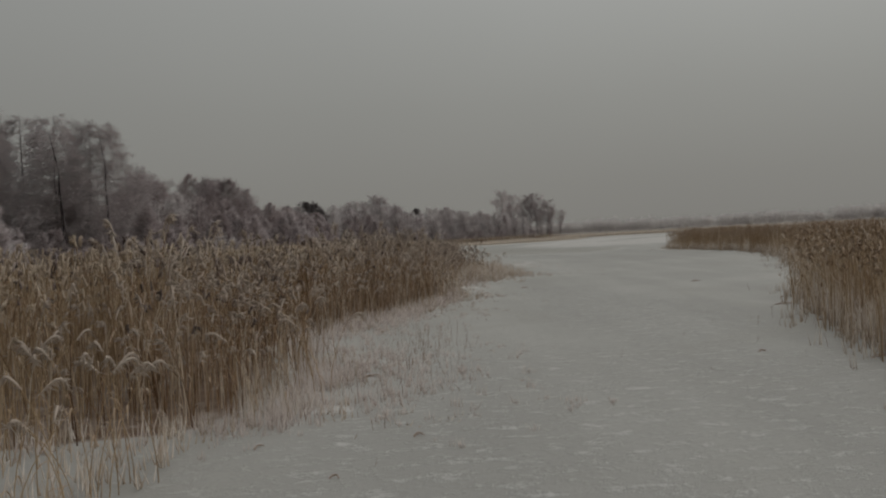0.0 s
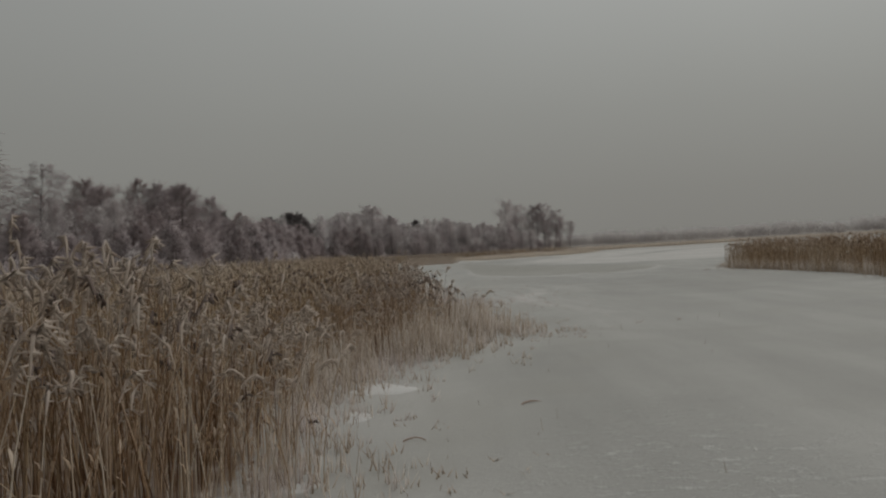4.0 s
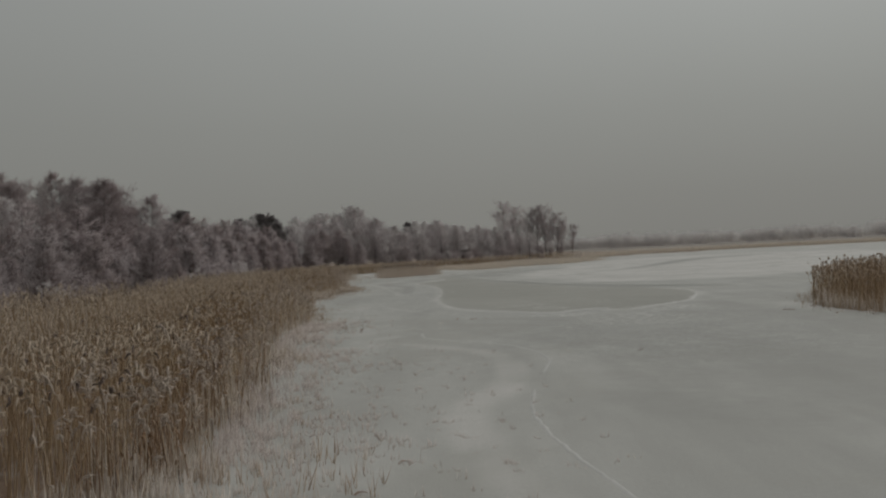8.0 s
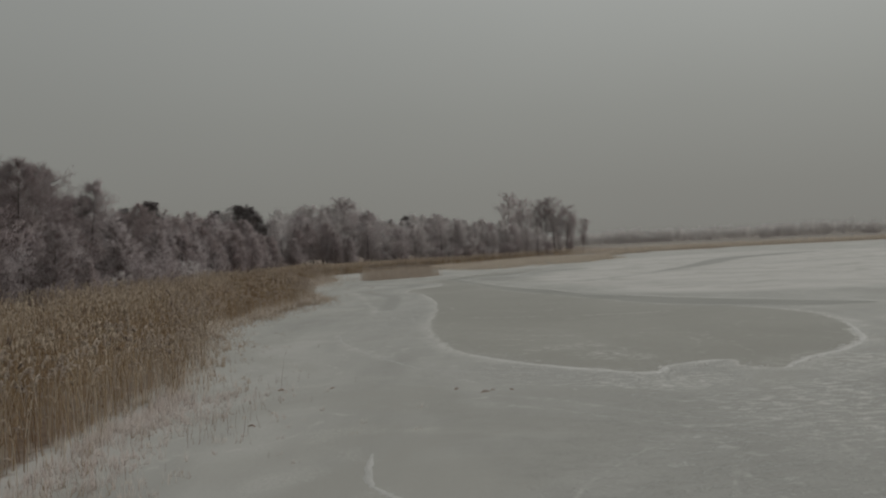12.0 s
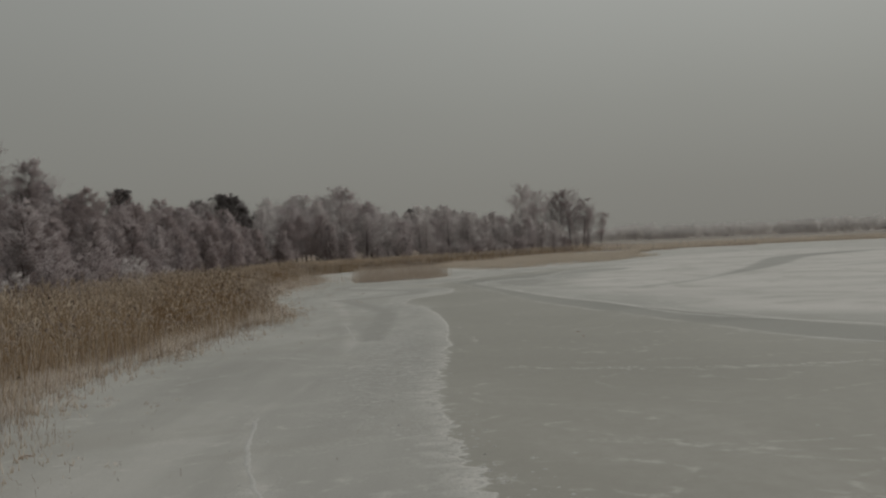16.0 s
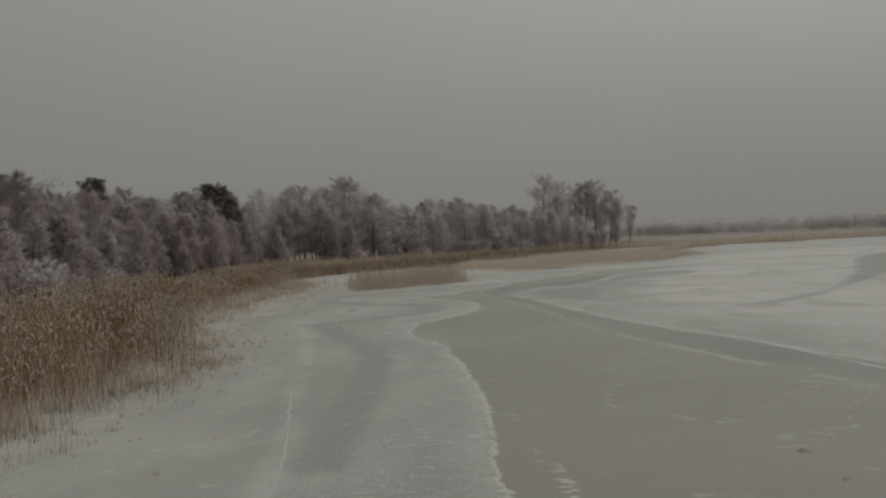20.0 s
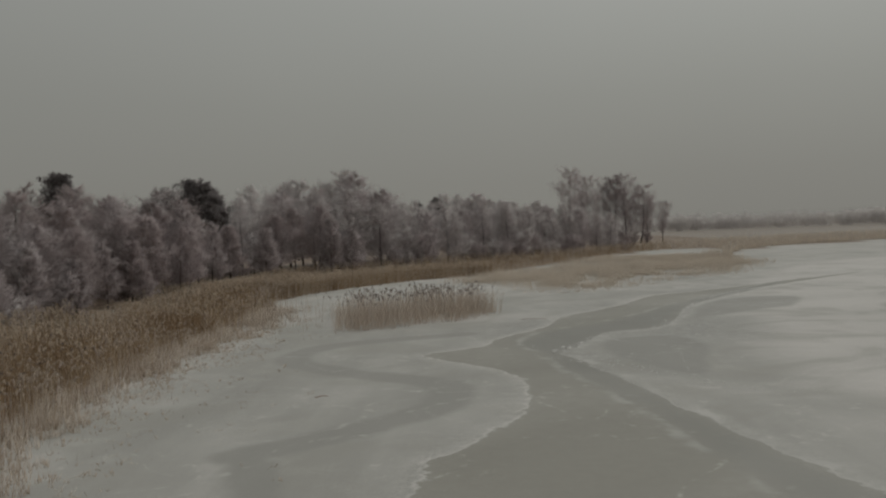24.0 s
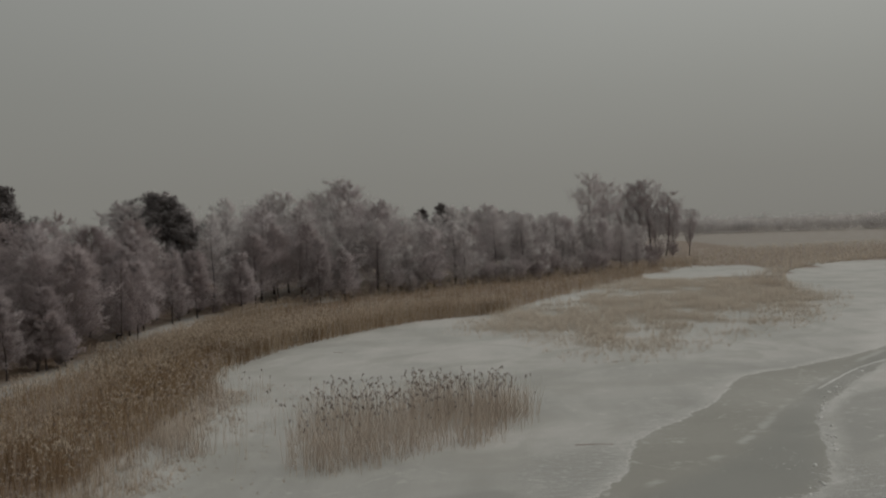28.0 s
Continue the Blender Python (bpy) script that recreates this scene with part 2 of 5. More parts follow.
    rough_zone = calc(tree, "MULTIPLY", smooth(coarse, 0.52, 0.66), smooth(calc(tree, "MULTIPLY_ADD", speck, 0.5, calc(tree, "MULTIPLY", fine, 0.5)), 0.47, 0.6))
    colour = blend(tree, calc(tree, "MULTIPLY", rough_zone, calc(tree, "MULTIPLY_ADD", open_ice, 0.3, 0.15)), colour, (0.532, 0.513, 0.478, 1))
    crusty = smooth(calc(tree, "ADD", field("rough"), calc(tree, "MULTIPLY", calc(tree, "SUBTRACT", fray, 0.5), 1.2)), 0.0, 0.7)
    chips = smooth(calc(tree, "MULTIPLY_ADD", speck, 0.2, calc(tree, "MULTIPLY_ADD", flake, 0.5, calc(tree, "MULTIPLY", fine, 0.3))), 0.5, 0.6)
    colour = blend(tree, calc(tree, "MULTIPLY", crusty, 0.35), colour, (0.30, 0.292, 0.27, 1))
    colour = blend(tree, calc(tree, "MULTIPLY", crusty, calc(tree, "MULTIPLY", chips, 0.7)), colour, (0.53, 0.52, 0.495, 1))
    band = smooth(frayed(field("band"), 0.6), -0.35, 0.4)
    colour = blend(tree, calc(tree, "MULTIPLY", band, 0.75), colour, (0.259, 0.253, 0.230, 1))
    clear_d = frayed(field("clear"))
    rim = calc(tree, "MULTIPLY", smooth(clear_d, -1.3, -0.05), calc(tree, "SUBTRACT", 1.0, smooth(clear_d, -0.02, 0.05)))
    rim = calc(tree, "MULTIPLY", rim, smooth(calc(tree, "MULTIPLY_ADD", fray, 0.5, calc(tree, "MULTIPLY_ADD", fine, 0.5, calc(tree, "MULTIPLY", speck, 0.2))), 0.46, 0.62))
    lip = calc(tree, "MULTIPLY", smooth(clear_d, -0.26, -0.1), calc(tree, "SUBTRACT", 1.0, smooth(clear_d, -0.02, 0.05)))
    rim = calc(tree, "MULTIPLY", rim, calc(tree, "MULTIPLY_ADD", jagged, 0.35, 0.3))
    rim = calc(tree, "MAXIMUM", rim, calc(tree, "MULTIPLY", lip, calc(tree, "MULTIPLY", smooth(fray, 0.3, 0.5), 0.85)))
    colour = blend(tree, calc(tree, "MULTIPLY", rim, 0.9), colour, (0.535, 0.517, 0.483, 1))
    clear = smooth(clear_d, -0.04, 0.08)
    depth_tone = calc(tree, "MULTIPLY_ADD", swirl, 0.7, calc(tree, "MULTIPLY", fray, 0.3))
    brown = ramp(tree, depth_tone, [(0.35, (0.228, 0.217, 0.186)), (0.55, (0.262, 0.250, 0.217)), (0.7, (0.312, 0.299, 0.266))])
    colour = blend(tree, clear, colour, brown)
    flecked = smooth(calc(tree, "ADD", field("flecks"), calc(tree, "MULTIPLY", calc(tree, "SUBTRACT", coarse, 0.5), 1.6)), -0.1, 0.6)
    flecked = calc(tree, "MULTIPLY", flecked, smooth(calc(tree, "MULTIPLY_ADD", flake, 0.6, calc(tree, "MULTIPLY_ADD", fine, 0.25, calc(tree, "MULTIPLY", speck, 0.15))), 0.49, 0.57))
    colour = blend(tree, calc(tree, "MULTIPLY", flecked, 0.75), colour, (0.53, 0.514, 0.482, 1))
    colour = blend(tree, calc(tree, "MULTIPLY", thread, 0.55), colour, (0.522, 0.504, 0.469, 1))
    lead_d = frayed(field("lead"), 0.6)
    edge = calc(tree, "MULTIPLY", smooth(lead_d, -0.8, -0.25), calc(tree, "SUBTRACT", 1.0, smooth(lead_d, -0.2, 0.1)))
    edge = calc(tree, "MULTIPLY", edge, smooth(coarse, 0.42, 0.6))
    colour = blend(tree, calc(tree, "MULTIPLY", edge, 0.5), colour, (0.53, 0.52, 0.49, 1))
    lead = smooth(calc(tree, "ADD", lead_d, calc(tree, "MULTIPLY", calc(tree, "SUBTRACT", lane, 0.5), 2.0)), -0.9, 1.1)
    colour = blend(tree, calc(tree, "MULTIPLY", lead, 0.82), colour, ramp(tree, swirl, [(0.35, (0.197, 0.193, 0.172)), (0.65, (0.242, 0.236, 0.212))]))
    grit = smooth(speck, 0.62, 0.72)
    colour = blend(tree, calc(tree, "MULTIPLY", grit, 0.25), colour, (0.559, 0.544, 0.513, 1))
    litter = ramp(tree, calc(tree, "MULTIPLY_ADD", fray, 0.6, calc(tree, "MULTIPLY", fine, 0.4)), [(0.35, (0.088, 0.052, 0.03)), (0.55, (0.17, 0.112, 0.072)), (0.74, (0.38, 0.36, 0.335))])
    litter = blend(tree, calc(tree, "MULTIPLY", smooth(calc(tree, "MULTIPLY_ADD", fray, 0.4, calc(tree, "MULTIPLY", coarse, 0.6)), 0.44, 0.66), 0.45), litter, (0.36, 0.335, 0.305, 1))
    colour = blend(tree, smooth(calc(tree, "ADD", field("land"), calc(tree, "MULTIPLY", calc(tree, "SUBTRACT", fray, 0.5), 1.1)), 0.4, 0.8), colour, litter)
    tree.links.new(colour, surface.inputs["Base Color"])
    wet = calc(tree, "MAXIMUM", clear, calc(tree, "MULTIPLY", lead, 0.6))
    tree.links.new(calc(tree, "MULTIPLY_ADD", wet, -0.2, 0.62), surface.inputs["Roughness"])
    height = calc(tree, "MULTIPLY_ADD", fine, 0.6, calc(tree, "MULTIPLY_ADD", speck, 0.25, calc(tree, "MULTIPLY", rim, 0.8)))
    depth = calc(tree, "MULTIPLY_ADD", wet, -0.35, 0.5)
    height = calc(tree, "ADD", height, calc(tree, "MULTIPLY", crusty, chips))
    bump = node(tree, "ShaderNodeBump", [("Strength", depth), ("Distance", 0.05), ("Height", height)])
    tree.links.new(bump.outputs[0], surface.inputs["Normal"])
    return mat


SNOW, CRUST, ICE = snow_material(), snow_material("frost_crust", 0.84), ice_material()


# ---- mesh helpers ----
def mesh_of(name, verts, tris, slots, materials):
    """A triangle mesh straight from arrays."""
    verts, tris = np.asarray(verts, np.float32), np.asarray(tris, np.int32)
    data = bpy.data.meshes.new(name)
    data.vertices.add(len(verts))
    data.vertices.foreach_set("co", verts.ravel())
    data.loops.add(3 * len(tris))
    data.loops.foreach_set("vertex_index", tris.ravel())
    data.polygons.add(len(tris))
    data.polygons.foreach_set("loop_start", np.arange(0, 3 * len(tris), 3, dtype=np.int32))
    for mat in materials:
        data.materials.append(mat)
    data.polygons.foreach_set("material_index", np.broadcast_to(np.asarray(slots, np.int32), (len(tris),)).copy())
    data.update(calc_edges=True)
    return data


class Pile:
    """Gathers tubes, spikes and blades of one mesh."""

    def __init__(self):
        self.verts, self.tris, self.slots, self.count = [], [], [], 0

    def add(self, verts, tris, slot=0):
        verts, tris = np.asarray(verts, float).reshape(-1, 3), np.asarray(tris, int).reshape(-1, 3)
        self.verts.append(verts)
        self.tris.append(tris + self.count)
        self.slots.append(np.full(len(tris), slot))
        self.count += len(verts)

    def tube(self, path, radii, sides=3, slot=0):
        path = np.asarray(path, float)
        n = len(path)
        ahead = np.gradient(path, axis=0)
        ahead /= np.linalg.norm(ahead, axis=1, keepdims=True) + 1e-9
        ref = np.array([1.0, 0.13, 0.0]) if abs(ahead[0][2]) > 0.7 else np.array([0.0, 0.0, 1.0])
        side = np.cross(ahead, ref)
        side /= np.linalg.norm(side, axis=1, keepdims=True) + 1e-9
        over = np.cross(side, ahead)
        turn = np.arange(sides) * 2 * np.pi / sides
        ring = side[:, None] * np.cos(turn)[None, :, None] + over[:, None] * np.sin(turn)[None, :, None]
        verts = path[:, None] + ring * np.asarray(radii, float)[:, None, None]
        tris = []
        for a in range(n - 1):
            for s in range(sides):
                p, q = a * sides + s, a * sides + (s + 1) % sides
                tris += [(p, q, q + sides), (p, q + sides, p + sides)]
        self.add(verts, tris, slot)

    def spikes(self, base, way, length, width, slot=0):
        """Three-sided tapering needles, many at once."""
        base, way = np.asarray(base, float), np.asarray(way, float)
        way = way / (np.linalg.norm(way, axis=1, keepdims=True) + 1e-9)
        side = np.cross(way, np.array([0.31, 0.17, 0.93]))
        side /= np.linalg.norm(side, axis=1, keepdims=True) + 1e-9
        over = np.cross(side, way)
        width = np.asarray(width, float).reshape(-1, 1) * np.ones((len(base), 1))
        length = np.asarray(length, float).reshape(-1, 1) * np.ones((len(base), 1))
        rings = [base + way * length * 0.12 + width * (side * np.cos(a) + over * np.sin(a)) for a in (0, 2.094, 4.189)]
        verts = np.stack(rings + [base + way * length], 1).reshape(-1, 3)
        first = 4 * np.arange(len(base))[:, None]
        tris = np.concatenate([first + np.array(t) for t in ((0, 1, 3), (1, 2, 3), (2, 0, 3))], 0)
        self.add(verts, tris, slot)

    def blade(self, path, widths, across, slot=0):
        """A leaf folded along its middle rib."""
        path, across = np.asarray(path, float), np.asarray(across, float)
        n = len(path)
        w = np.asarray(widths, float)[:, None]
        dip = np.array([0, 0, -0.35])
        verts = np.concatenate([path + across * w + dip * w, path, path - across * w + dip * w])
        tris = []
        for a in range(n - 1):
            for s in (0, n):
                tris += [(s + a, s + a + 1, s + a + n + 1), (s + a, s + a + n + 1, s + a + n)]
        self.add(verts, tris, slot)

    def arrays(self):
        return np.concatenate(self.verts), np.concatenate(self.tris), np.concatenate(self.slots)

    def mesh(self, name, materials):
        return mesh_of(name, *self.arrays(), materials)


def part(name, data, parent, label=""):
    ob = new(name, data)
    ob.parent = parent
    return tagged(ob, label) if label else ob


def curve_through(points, steps=8, closed=False):
    """A smooth line through control points."""
    p = np.asarray(points, float)
    p = np.concatenate([p[-1:], p, p[:2]]) if closed else np.concatenate([2 * p[:1] - p[1:2], p, 2 * p[-1:] - p[-2:-1]])
    out = []
    for a, b, c, d in zip(p[:-3], p[1:-2], p[2:-1], p[3:]):
        for u in np.arange(steps) / steps:
            out.append(0.5 * (2 * b + (c - a) * u + (2 * a - 5 * b + 4 * c - d) * u * u + (3 * b - a - 3 * c + d) * u**3))
    if not closed:
        out.append(p[-2])
    return np.array(out)


def line_distance(points, line):
    best = np.full(len(points), 1e9)
    for a, b in zip(line[:-1], line[1:]):
        ab = b - a
        u = np.clip(((points - a) @ ab) / (ab @ ab + 1e-9), 0, 1)
        best = np.minimum(best, np.hypot(*(points - a - u[:, None] * ab).T))
    return best


def inside(points, ring):
    x, y = points.T
    hit = np.zeros(len(points), bool)
    for (ax, ay), (bx, by) in zip(ring, np.roll(ring, -1, 0)):
        crosses = (ay > y) != (by > y)
        hit ^= crosses & (x < (bx - ax) * (y - ay) / (by - ay + 1e-12) + ax)
    return hit


def region(points, ring):
    """Signed distance to a closed shore, positive within."""
    d = line_distance(points, np.concatenate([ring, ring[:1]]))
    return np.where(inside(points, ring), d, -d)


# ---- plan ----
# waterline of the long reed bed, the foot of the wood behind it, and the opposite reed bed (x by y)
SHORE = [(-8, 18), (-6.6, 26.5), (-2.4, 28.9), (0.5, 30.2), (0.3, 36), (-0.7, 39), (-1.1, 42.5), (1.6, 49.4), (2.6, 52), (4.1, 57.6), (3.4, 62), (3.3, 65.5), (4.6, 70.5), (6.6, 74.5), (7.6, 78.5), (3.6, 85.5), (3.2, 89.5), (5.0, 93), (4.4, 98), (3.5, 104), (2.6, 111.5), (1.2, 117.5), (0.3, 124), (0.1, 130), (-0.4, 136), (-1.6, 143), (-4.6, 151), (-6.8, 158), (-7.1, 163), (-6.3, 169), (-5.6, 175.6), (-5.0, 187), (-6.3, 193), (-8.8, 199), (-12.6, 208), (-13.9, 219), (-14.8, 229), (-15.2, 246), (-16.4, 258), (-18.8, 268), (-19.6, 278), (-15.4, 292), (-5.6, 307), (5.6, 315), (15, 337), (37, 378), (60, 425)]
WOOD = [(-70, 20), (-60, 80), (-45, 103), (-40, 122), (-35, 138), (-33, 158), (-33.5, 178), (-30, 192), (-32.5, 215), (-34, 232), (-37.5, 255), (-37.5, 272), (-38.5, 290), (-40, 305), (-38, 328), (-20, 351), (19, 388), (54, 431), (84, 480), (100, 600)]
EAST = [(13, 26), (14.2, 34), (17.5, 46), (24, 60), (33, 86), (36.3, 100), (37, 112), (36, 122), (34.9, 128.5), (37.5, 136), (44.5, 147), (56, 155), (80, 161), (130, 165.5), (210, 169), (400, 172)]
shore_line, wood_line, east_line = curve_through(SHORE, 6), curve_through(WOOD, 6), curve_through(EAST, 6)
FAR_SHORE = [(50, 318), (53, 338), (64, 372), (80, 396), (103, 413), (150, 426), (195, 432), (280, 446), (420, 460)]
POND = [(9.9, 146.5), (9.2, 151.5), (8.6, 158), (8.7, 166), (8.3, 180), (7.0, 189), (6.2, 194), (4.3, 199), (4.1, 204), (6, 208), (7.6, 212), (8, 217), (6.8, 221.5), (4, 225), (1.9, 228), (5, 230.2), (8.2, 231.5), (10.6, 226), (12.4, 216), (14.6, 204), (16.8, 194), (20.3, 185), (23.4, 176.5), (29, 165), (33, 156), (32.2, 149), (29.6, 142), (27.6, 139.1), (25, 136.8), (23.4, 134.8), (21.9, 135.2), (22, 137.1), (19.2, 136), (18.2, 134.8), (16.4, 135.9), (14.1, 138.1), (11.5, 141.6)]
CHANNEL = [(6.0, 230), (6.8, 234.7), (10.1, 240), (12.3, 247), (18.2, 255), (22.8, 264), (29.9, 268.6), (41.7, 278.6), (58, 291), (42.3, 276), (32.7, 265), (24.1, 252.5), (20.3, 241.3), (17.7, 237.3), (14.7, 236), (12, 231), (10, 227)]
DEEP = [(8.3, 231), (9.6, 236.5), (12.2, 239.5), (16.3, 243.7), (20, 249), (22.8, 254.2), (31, 265.5), (41, 277), (32.7, 265), (24.1, 252.5), (20.3, 241.3), (17.7, 237.3), (14.7, 236), (12, 231), (10.5, 227)]
PAN = [(25.9, 255), (31.5, 259.6), (36, 258), (33, 250), (28.3, 246.6), (25.3, 244.7), (22, 243), (23.3, 248.5)]
SHADE = [(13.4, 231), (18, 233.5), (19.5, 229), (18.2, 223.7), (16.8, 219), (14.2, 223)]
BARE = [(9.5, 125), (12, 119.5), (15.6, 113.8), (15.8, 107), (15.2, 99), (22, 94), (33, 103), (36, 122), (30, 131), (22, 131.5), (17, 130.5), (12, 133), (9, 131)]
LEAD = [(9.5, 229), (11.8, 222), (15.1, 207.5), (17.5, 199.6), (20.5, 192), (23, 185), (26, 179), (31, 170.5), (40, 161), (36, 159.5), (28, 164.5), (22.8, 176), (20, 183.8), (17.4, 190.5), (14.6, 200), (12.8, 211), (10.3, 222)]
FAR_LEAD = [(25, 209), (33.7, 216.8), (44.5, 234.4), (56, 259), (67, 281), (85, 298), (100, 304), (88, 291), (71, 275), (55.5, 247), (40.6, 225), (30, 211)]
FAR_LEAD_2 = [(58, 236), (76, 245), (96, 250), (77, 248)]
CRESCENT = [(-2.6, 206), (0.6, 209), (4.0, 213.5), (3.6, 218.5), (-2.0, 222.5), (-6.3, 227.5), (-5.4, 233), (-0.4, 236), (4, 237.5)]
STRAND = [(-2, 205), (1.5, 196), (3.4, 190), (3.9, 181), (4.2, 173)]
BRIGHT = [(20, 214), (25, 188), (32, 177), (50, 176), (95, 200), (120, 300), (80, 330), (46, 300), (30, 262), (24, 240)]
BAY = [(-12, 250), (-18, 268), (-18, 286), (-7, 302), (2, 298), (7, 270), (8, 256), (0, 259), (-8, 257)]


SOFT_DRIFTS = [([(7.5, 119), (10, 116.2), (12.2, 113), (13, 109), (12.6, 104), (11.1, 98.8), (12.3, 91.3), (14.3, 85)], 0.5), ([(3.6, 160), (3.1, 153.5), (3.9, 149.4), (5.2, 145.7), (7.4, 141.2)], 0.05), ([(3.6, 167.5), (3.1, 174.3), (1.5, 182), (0.2, 190), (-3.2, 205)], 0.2), ([(9.5, 126.5), (16, 124.5), (20, 124)], 0.15)]


FLECKS = [([(9.5, 174.2), (9.9, 171.4), (10.2, 169.3)], 0.25), ([(11.3, 161.7), (13.7, 160.8), (21.3, 159.8), (25.5, 160.2)], 0.35)]
INLET = [(34.9, 376), (40.5, 390), (53, 401), (67, 407), (63, 381), (55, 369), (41, 361.5), (34.5, 365)]


def graded(lo, hi, step, out_lo, out_hi):
    """Even steps from lo to hi, growing steps out to the horizon."""
    mid = list(np.arange(lo, hi + 1e-6, step))
    s = step
    while mid[-1] + s * 1.25 < out_hi:
        s *= 1.25
        mid.append(mid[-1] + s)
    mid.append(out_hi)
    s = step
    while mid[0] - s * 1.25 > out_lo:
        s *= 1.25
        mid.insert(0, mid[0] - s)
    mid.insert(0, out_lo)
    return np.array(mid)


def shore_x(y):
    return np.interp(y, shore_line[:, 1], shore_line[:, 0])


def wood_x(y):
    return np.interp(y, wood_line[:, 1], wood_line[:, 0])


def east_x(y):
    return np.interp(y, east_line[:, 1], east_line[:, 0])


def land_height(x, y):
    """The lake is level; under the wood the land rises a little, unevenly."""
    x, y = np.asarray(x, float), np.asarray(y, float)
    depth = np.clip((wood_x(y) + 4 - x) / 26, 0, 1)
    depth = depth * depth * (3 - 2 * depth) * (y < 620)
    return depth * (1.1 + 0.25 * np.sin(x * 0.21 + y * 0.13) + 0.2 * np.sin(y * 0.34 - x * 0.17))


def build_ground():
    xs, ys = graded(-24, 104, 0.5, -2600, 2600), graded(14, 310, 0.5, -1200, 4200)
    gx, gy = np.meshgrid(xs, ys)
    flat = np.stack([gx.ravel(), gy.ravel()], 1)
    z = land_height(*flat.T)
    nx, ny = len(xs), len(ys)
    a = (np.arange(ny - 1)[:, None] * nx + np.arange(nx - 1)[None]).ravel()
    tris = np.concatenate([np.stack([a, a + 1, a + nx + 1], 1), np.stack([a, a + nx + 1, a + nx], 1)])
    data = mesh_of("ground", np.column_stack([flat, z]), tris, 0, [ICE])
    data.polygons.foreach_set("use_smooth", np.ones(len(tris), bool))
    near = (flat[:, 0] > -60) & (flat[:, 0] < 140) & (flat[:, 1] > 0) & (flat[:, 1] < 400)
    spot = flat[near]

    def put(name, values, rest):
        whole = np.full(len(flat), rest, np.float32)
        whole[near] = values
        data.attributes.new(name, "FLOAT", "POINT").data.foreach_set("value", whole)

    pond = region(spot, curve_through(POND, 5, True))
    leads = [region(spot, curve_through(ring, 5, True)) for ring in (LEAD, FAR_LEAD, FAR_LEAD_2, DEEP)]
    put("lead", np.max(leads, 0), -50)
    put("clear", np.maximum.reduce([pond, region(spot, curve_through(CHANNEL, 5, True)), leads[0]]), -50)
    put("band", np.maximum.reduce([1.15 - line_distance(spot, curve_through(CRESCENT, 6)), 0.75 - line_distance(spot, curve_through(STRAND, 6)), region(spot, curve_through(SHADE, 5, True)), 0.7 * region(spot, curve_through(PAN, 5, True)) - 0.3, np.minimum(0.25 * region(spot, curve_through(BARE, 5, True)) - 0.3, 0.0)]), -50)
    blobs = [(22, 119, 9, 13), (6.3, 167, 2.6, 15), (9.5, 241, 4.5, 6), (17, 136, 8, 3.5), (5.2, 199, 2.0, 10), (21, 236, 5, 7), (8, 28, 9, 12), (11, 48, 4, 14), (15.5, 247, 4, 7)]
    drift = np.min([line_distance(spot, curve_through(line, 6)) - wide for line, wide in SOFT_DRIFTS], 0)
    drift = 0.48 * np.clip(1 - drift / 1.0, 0, 1) ** 2
    put("rough", np.max([1.2 - np.hypot((spot[:, 0] - a) / c, (spot[:, 1] - b) / d) for a, b, c, d in blobs], 0), -5)
    flecks = [1.0 - line_distance(spot, curve_through(line, 6)) / wide for line, wide in FLECKS]
    flecks += [1.1 - np.hypot((spot[:, 0] - a) / c, (spot[:, 1] - b) / d) for a, b, c, d in ((18, 132.7, 3.6, 1.9), (22.5, 127.5, 4.0, 5.0), (26.5, 135.5, 3.2, 2.6))] + [0.75 - np.hypot((spot[:, 0] - a) / c, (spot[:, 1] - b) / d) for a, b, c, d in ((15.6, 143.2, 3.6, 2.4), (17.6, 139.8, 2.8, 2.6))]
    put("flecks", np.max(flecks, 0), -5)
    x, y = flat.T
    bed = np.clip((shore_x(y) - np.interp(y, [110, 150], [0.0, 0.6]) - x) / np.interp(y, [110, 150], [1.4, 1.8]), 0, 1) * (y < 430)
    bed_east = np.clip((x - east_x(y) + 0.4) / 1.2, 0, 1) * (y < 171)
    far_line = curve_through(FAR_SHORE, 6)
    far_y = np.interp(x, far_line[:, 0], far_line[:, 1], left=425)
    bed_far = np.clip((y - far_y) / 3, 0, 1)
    beyond = np.clip((y - far_y - 60) / 40, 0, 1) * (x > wood_x(y) + 6)
    inlet = np.clip(region(flat, curve_through(INLET, 5, True)) / 3 + 0.5, 0, 1)
    land = np.maximum.reduce([bed, bed_east, bed_far]) * (1 - inlet) * (1 - 0.37 * beyond)
    lane = np.exp(-(((x - wood_x(y) - 0.2) / 1.9) ** 2)) * (y > 255) * (y < 345)
    land = land * (1 - 0.9 * lane)
    inland = np.maximum(np.clip((wood_x(y) - 42 - x) / 20, 0, 1) * np.clip((235 - y) / 60, 0, 1), np.clip((x - east_x(y) - 40) / 14, 0, 1) * (y < 171))
    land = land * (1 - 0.6 * inland)
    data.attributes.new("land", "FLOAT", "POINT").data.foreach_set("value", land.astype(np.float32))
    strip = np.exp(-np.clip(x - shore_x(y), 0, 99) / 5.0) * 0.55
    strip = np.maximum(strip, np.exp(-np.clip(east_x(y) - x, 0, 99) / 3.0) * 0.5 * (y < 170))
    snow = strip.copy()
    bright = np.clip(region(flat, curve_through(BRIGHT, 5, True)) / 8 + 0.5, 0, 1)
    bay = np.clip(region(flat, curve_through(BAY, 5, True)) / 5 + 0.5, 0, 1)
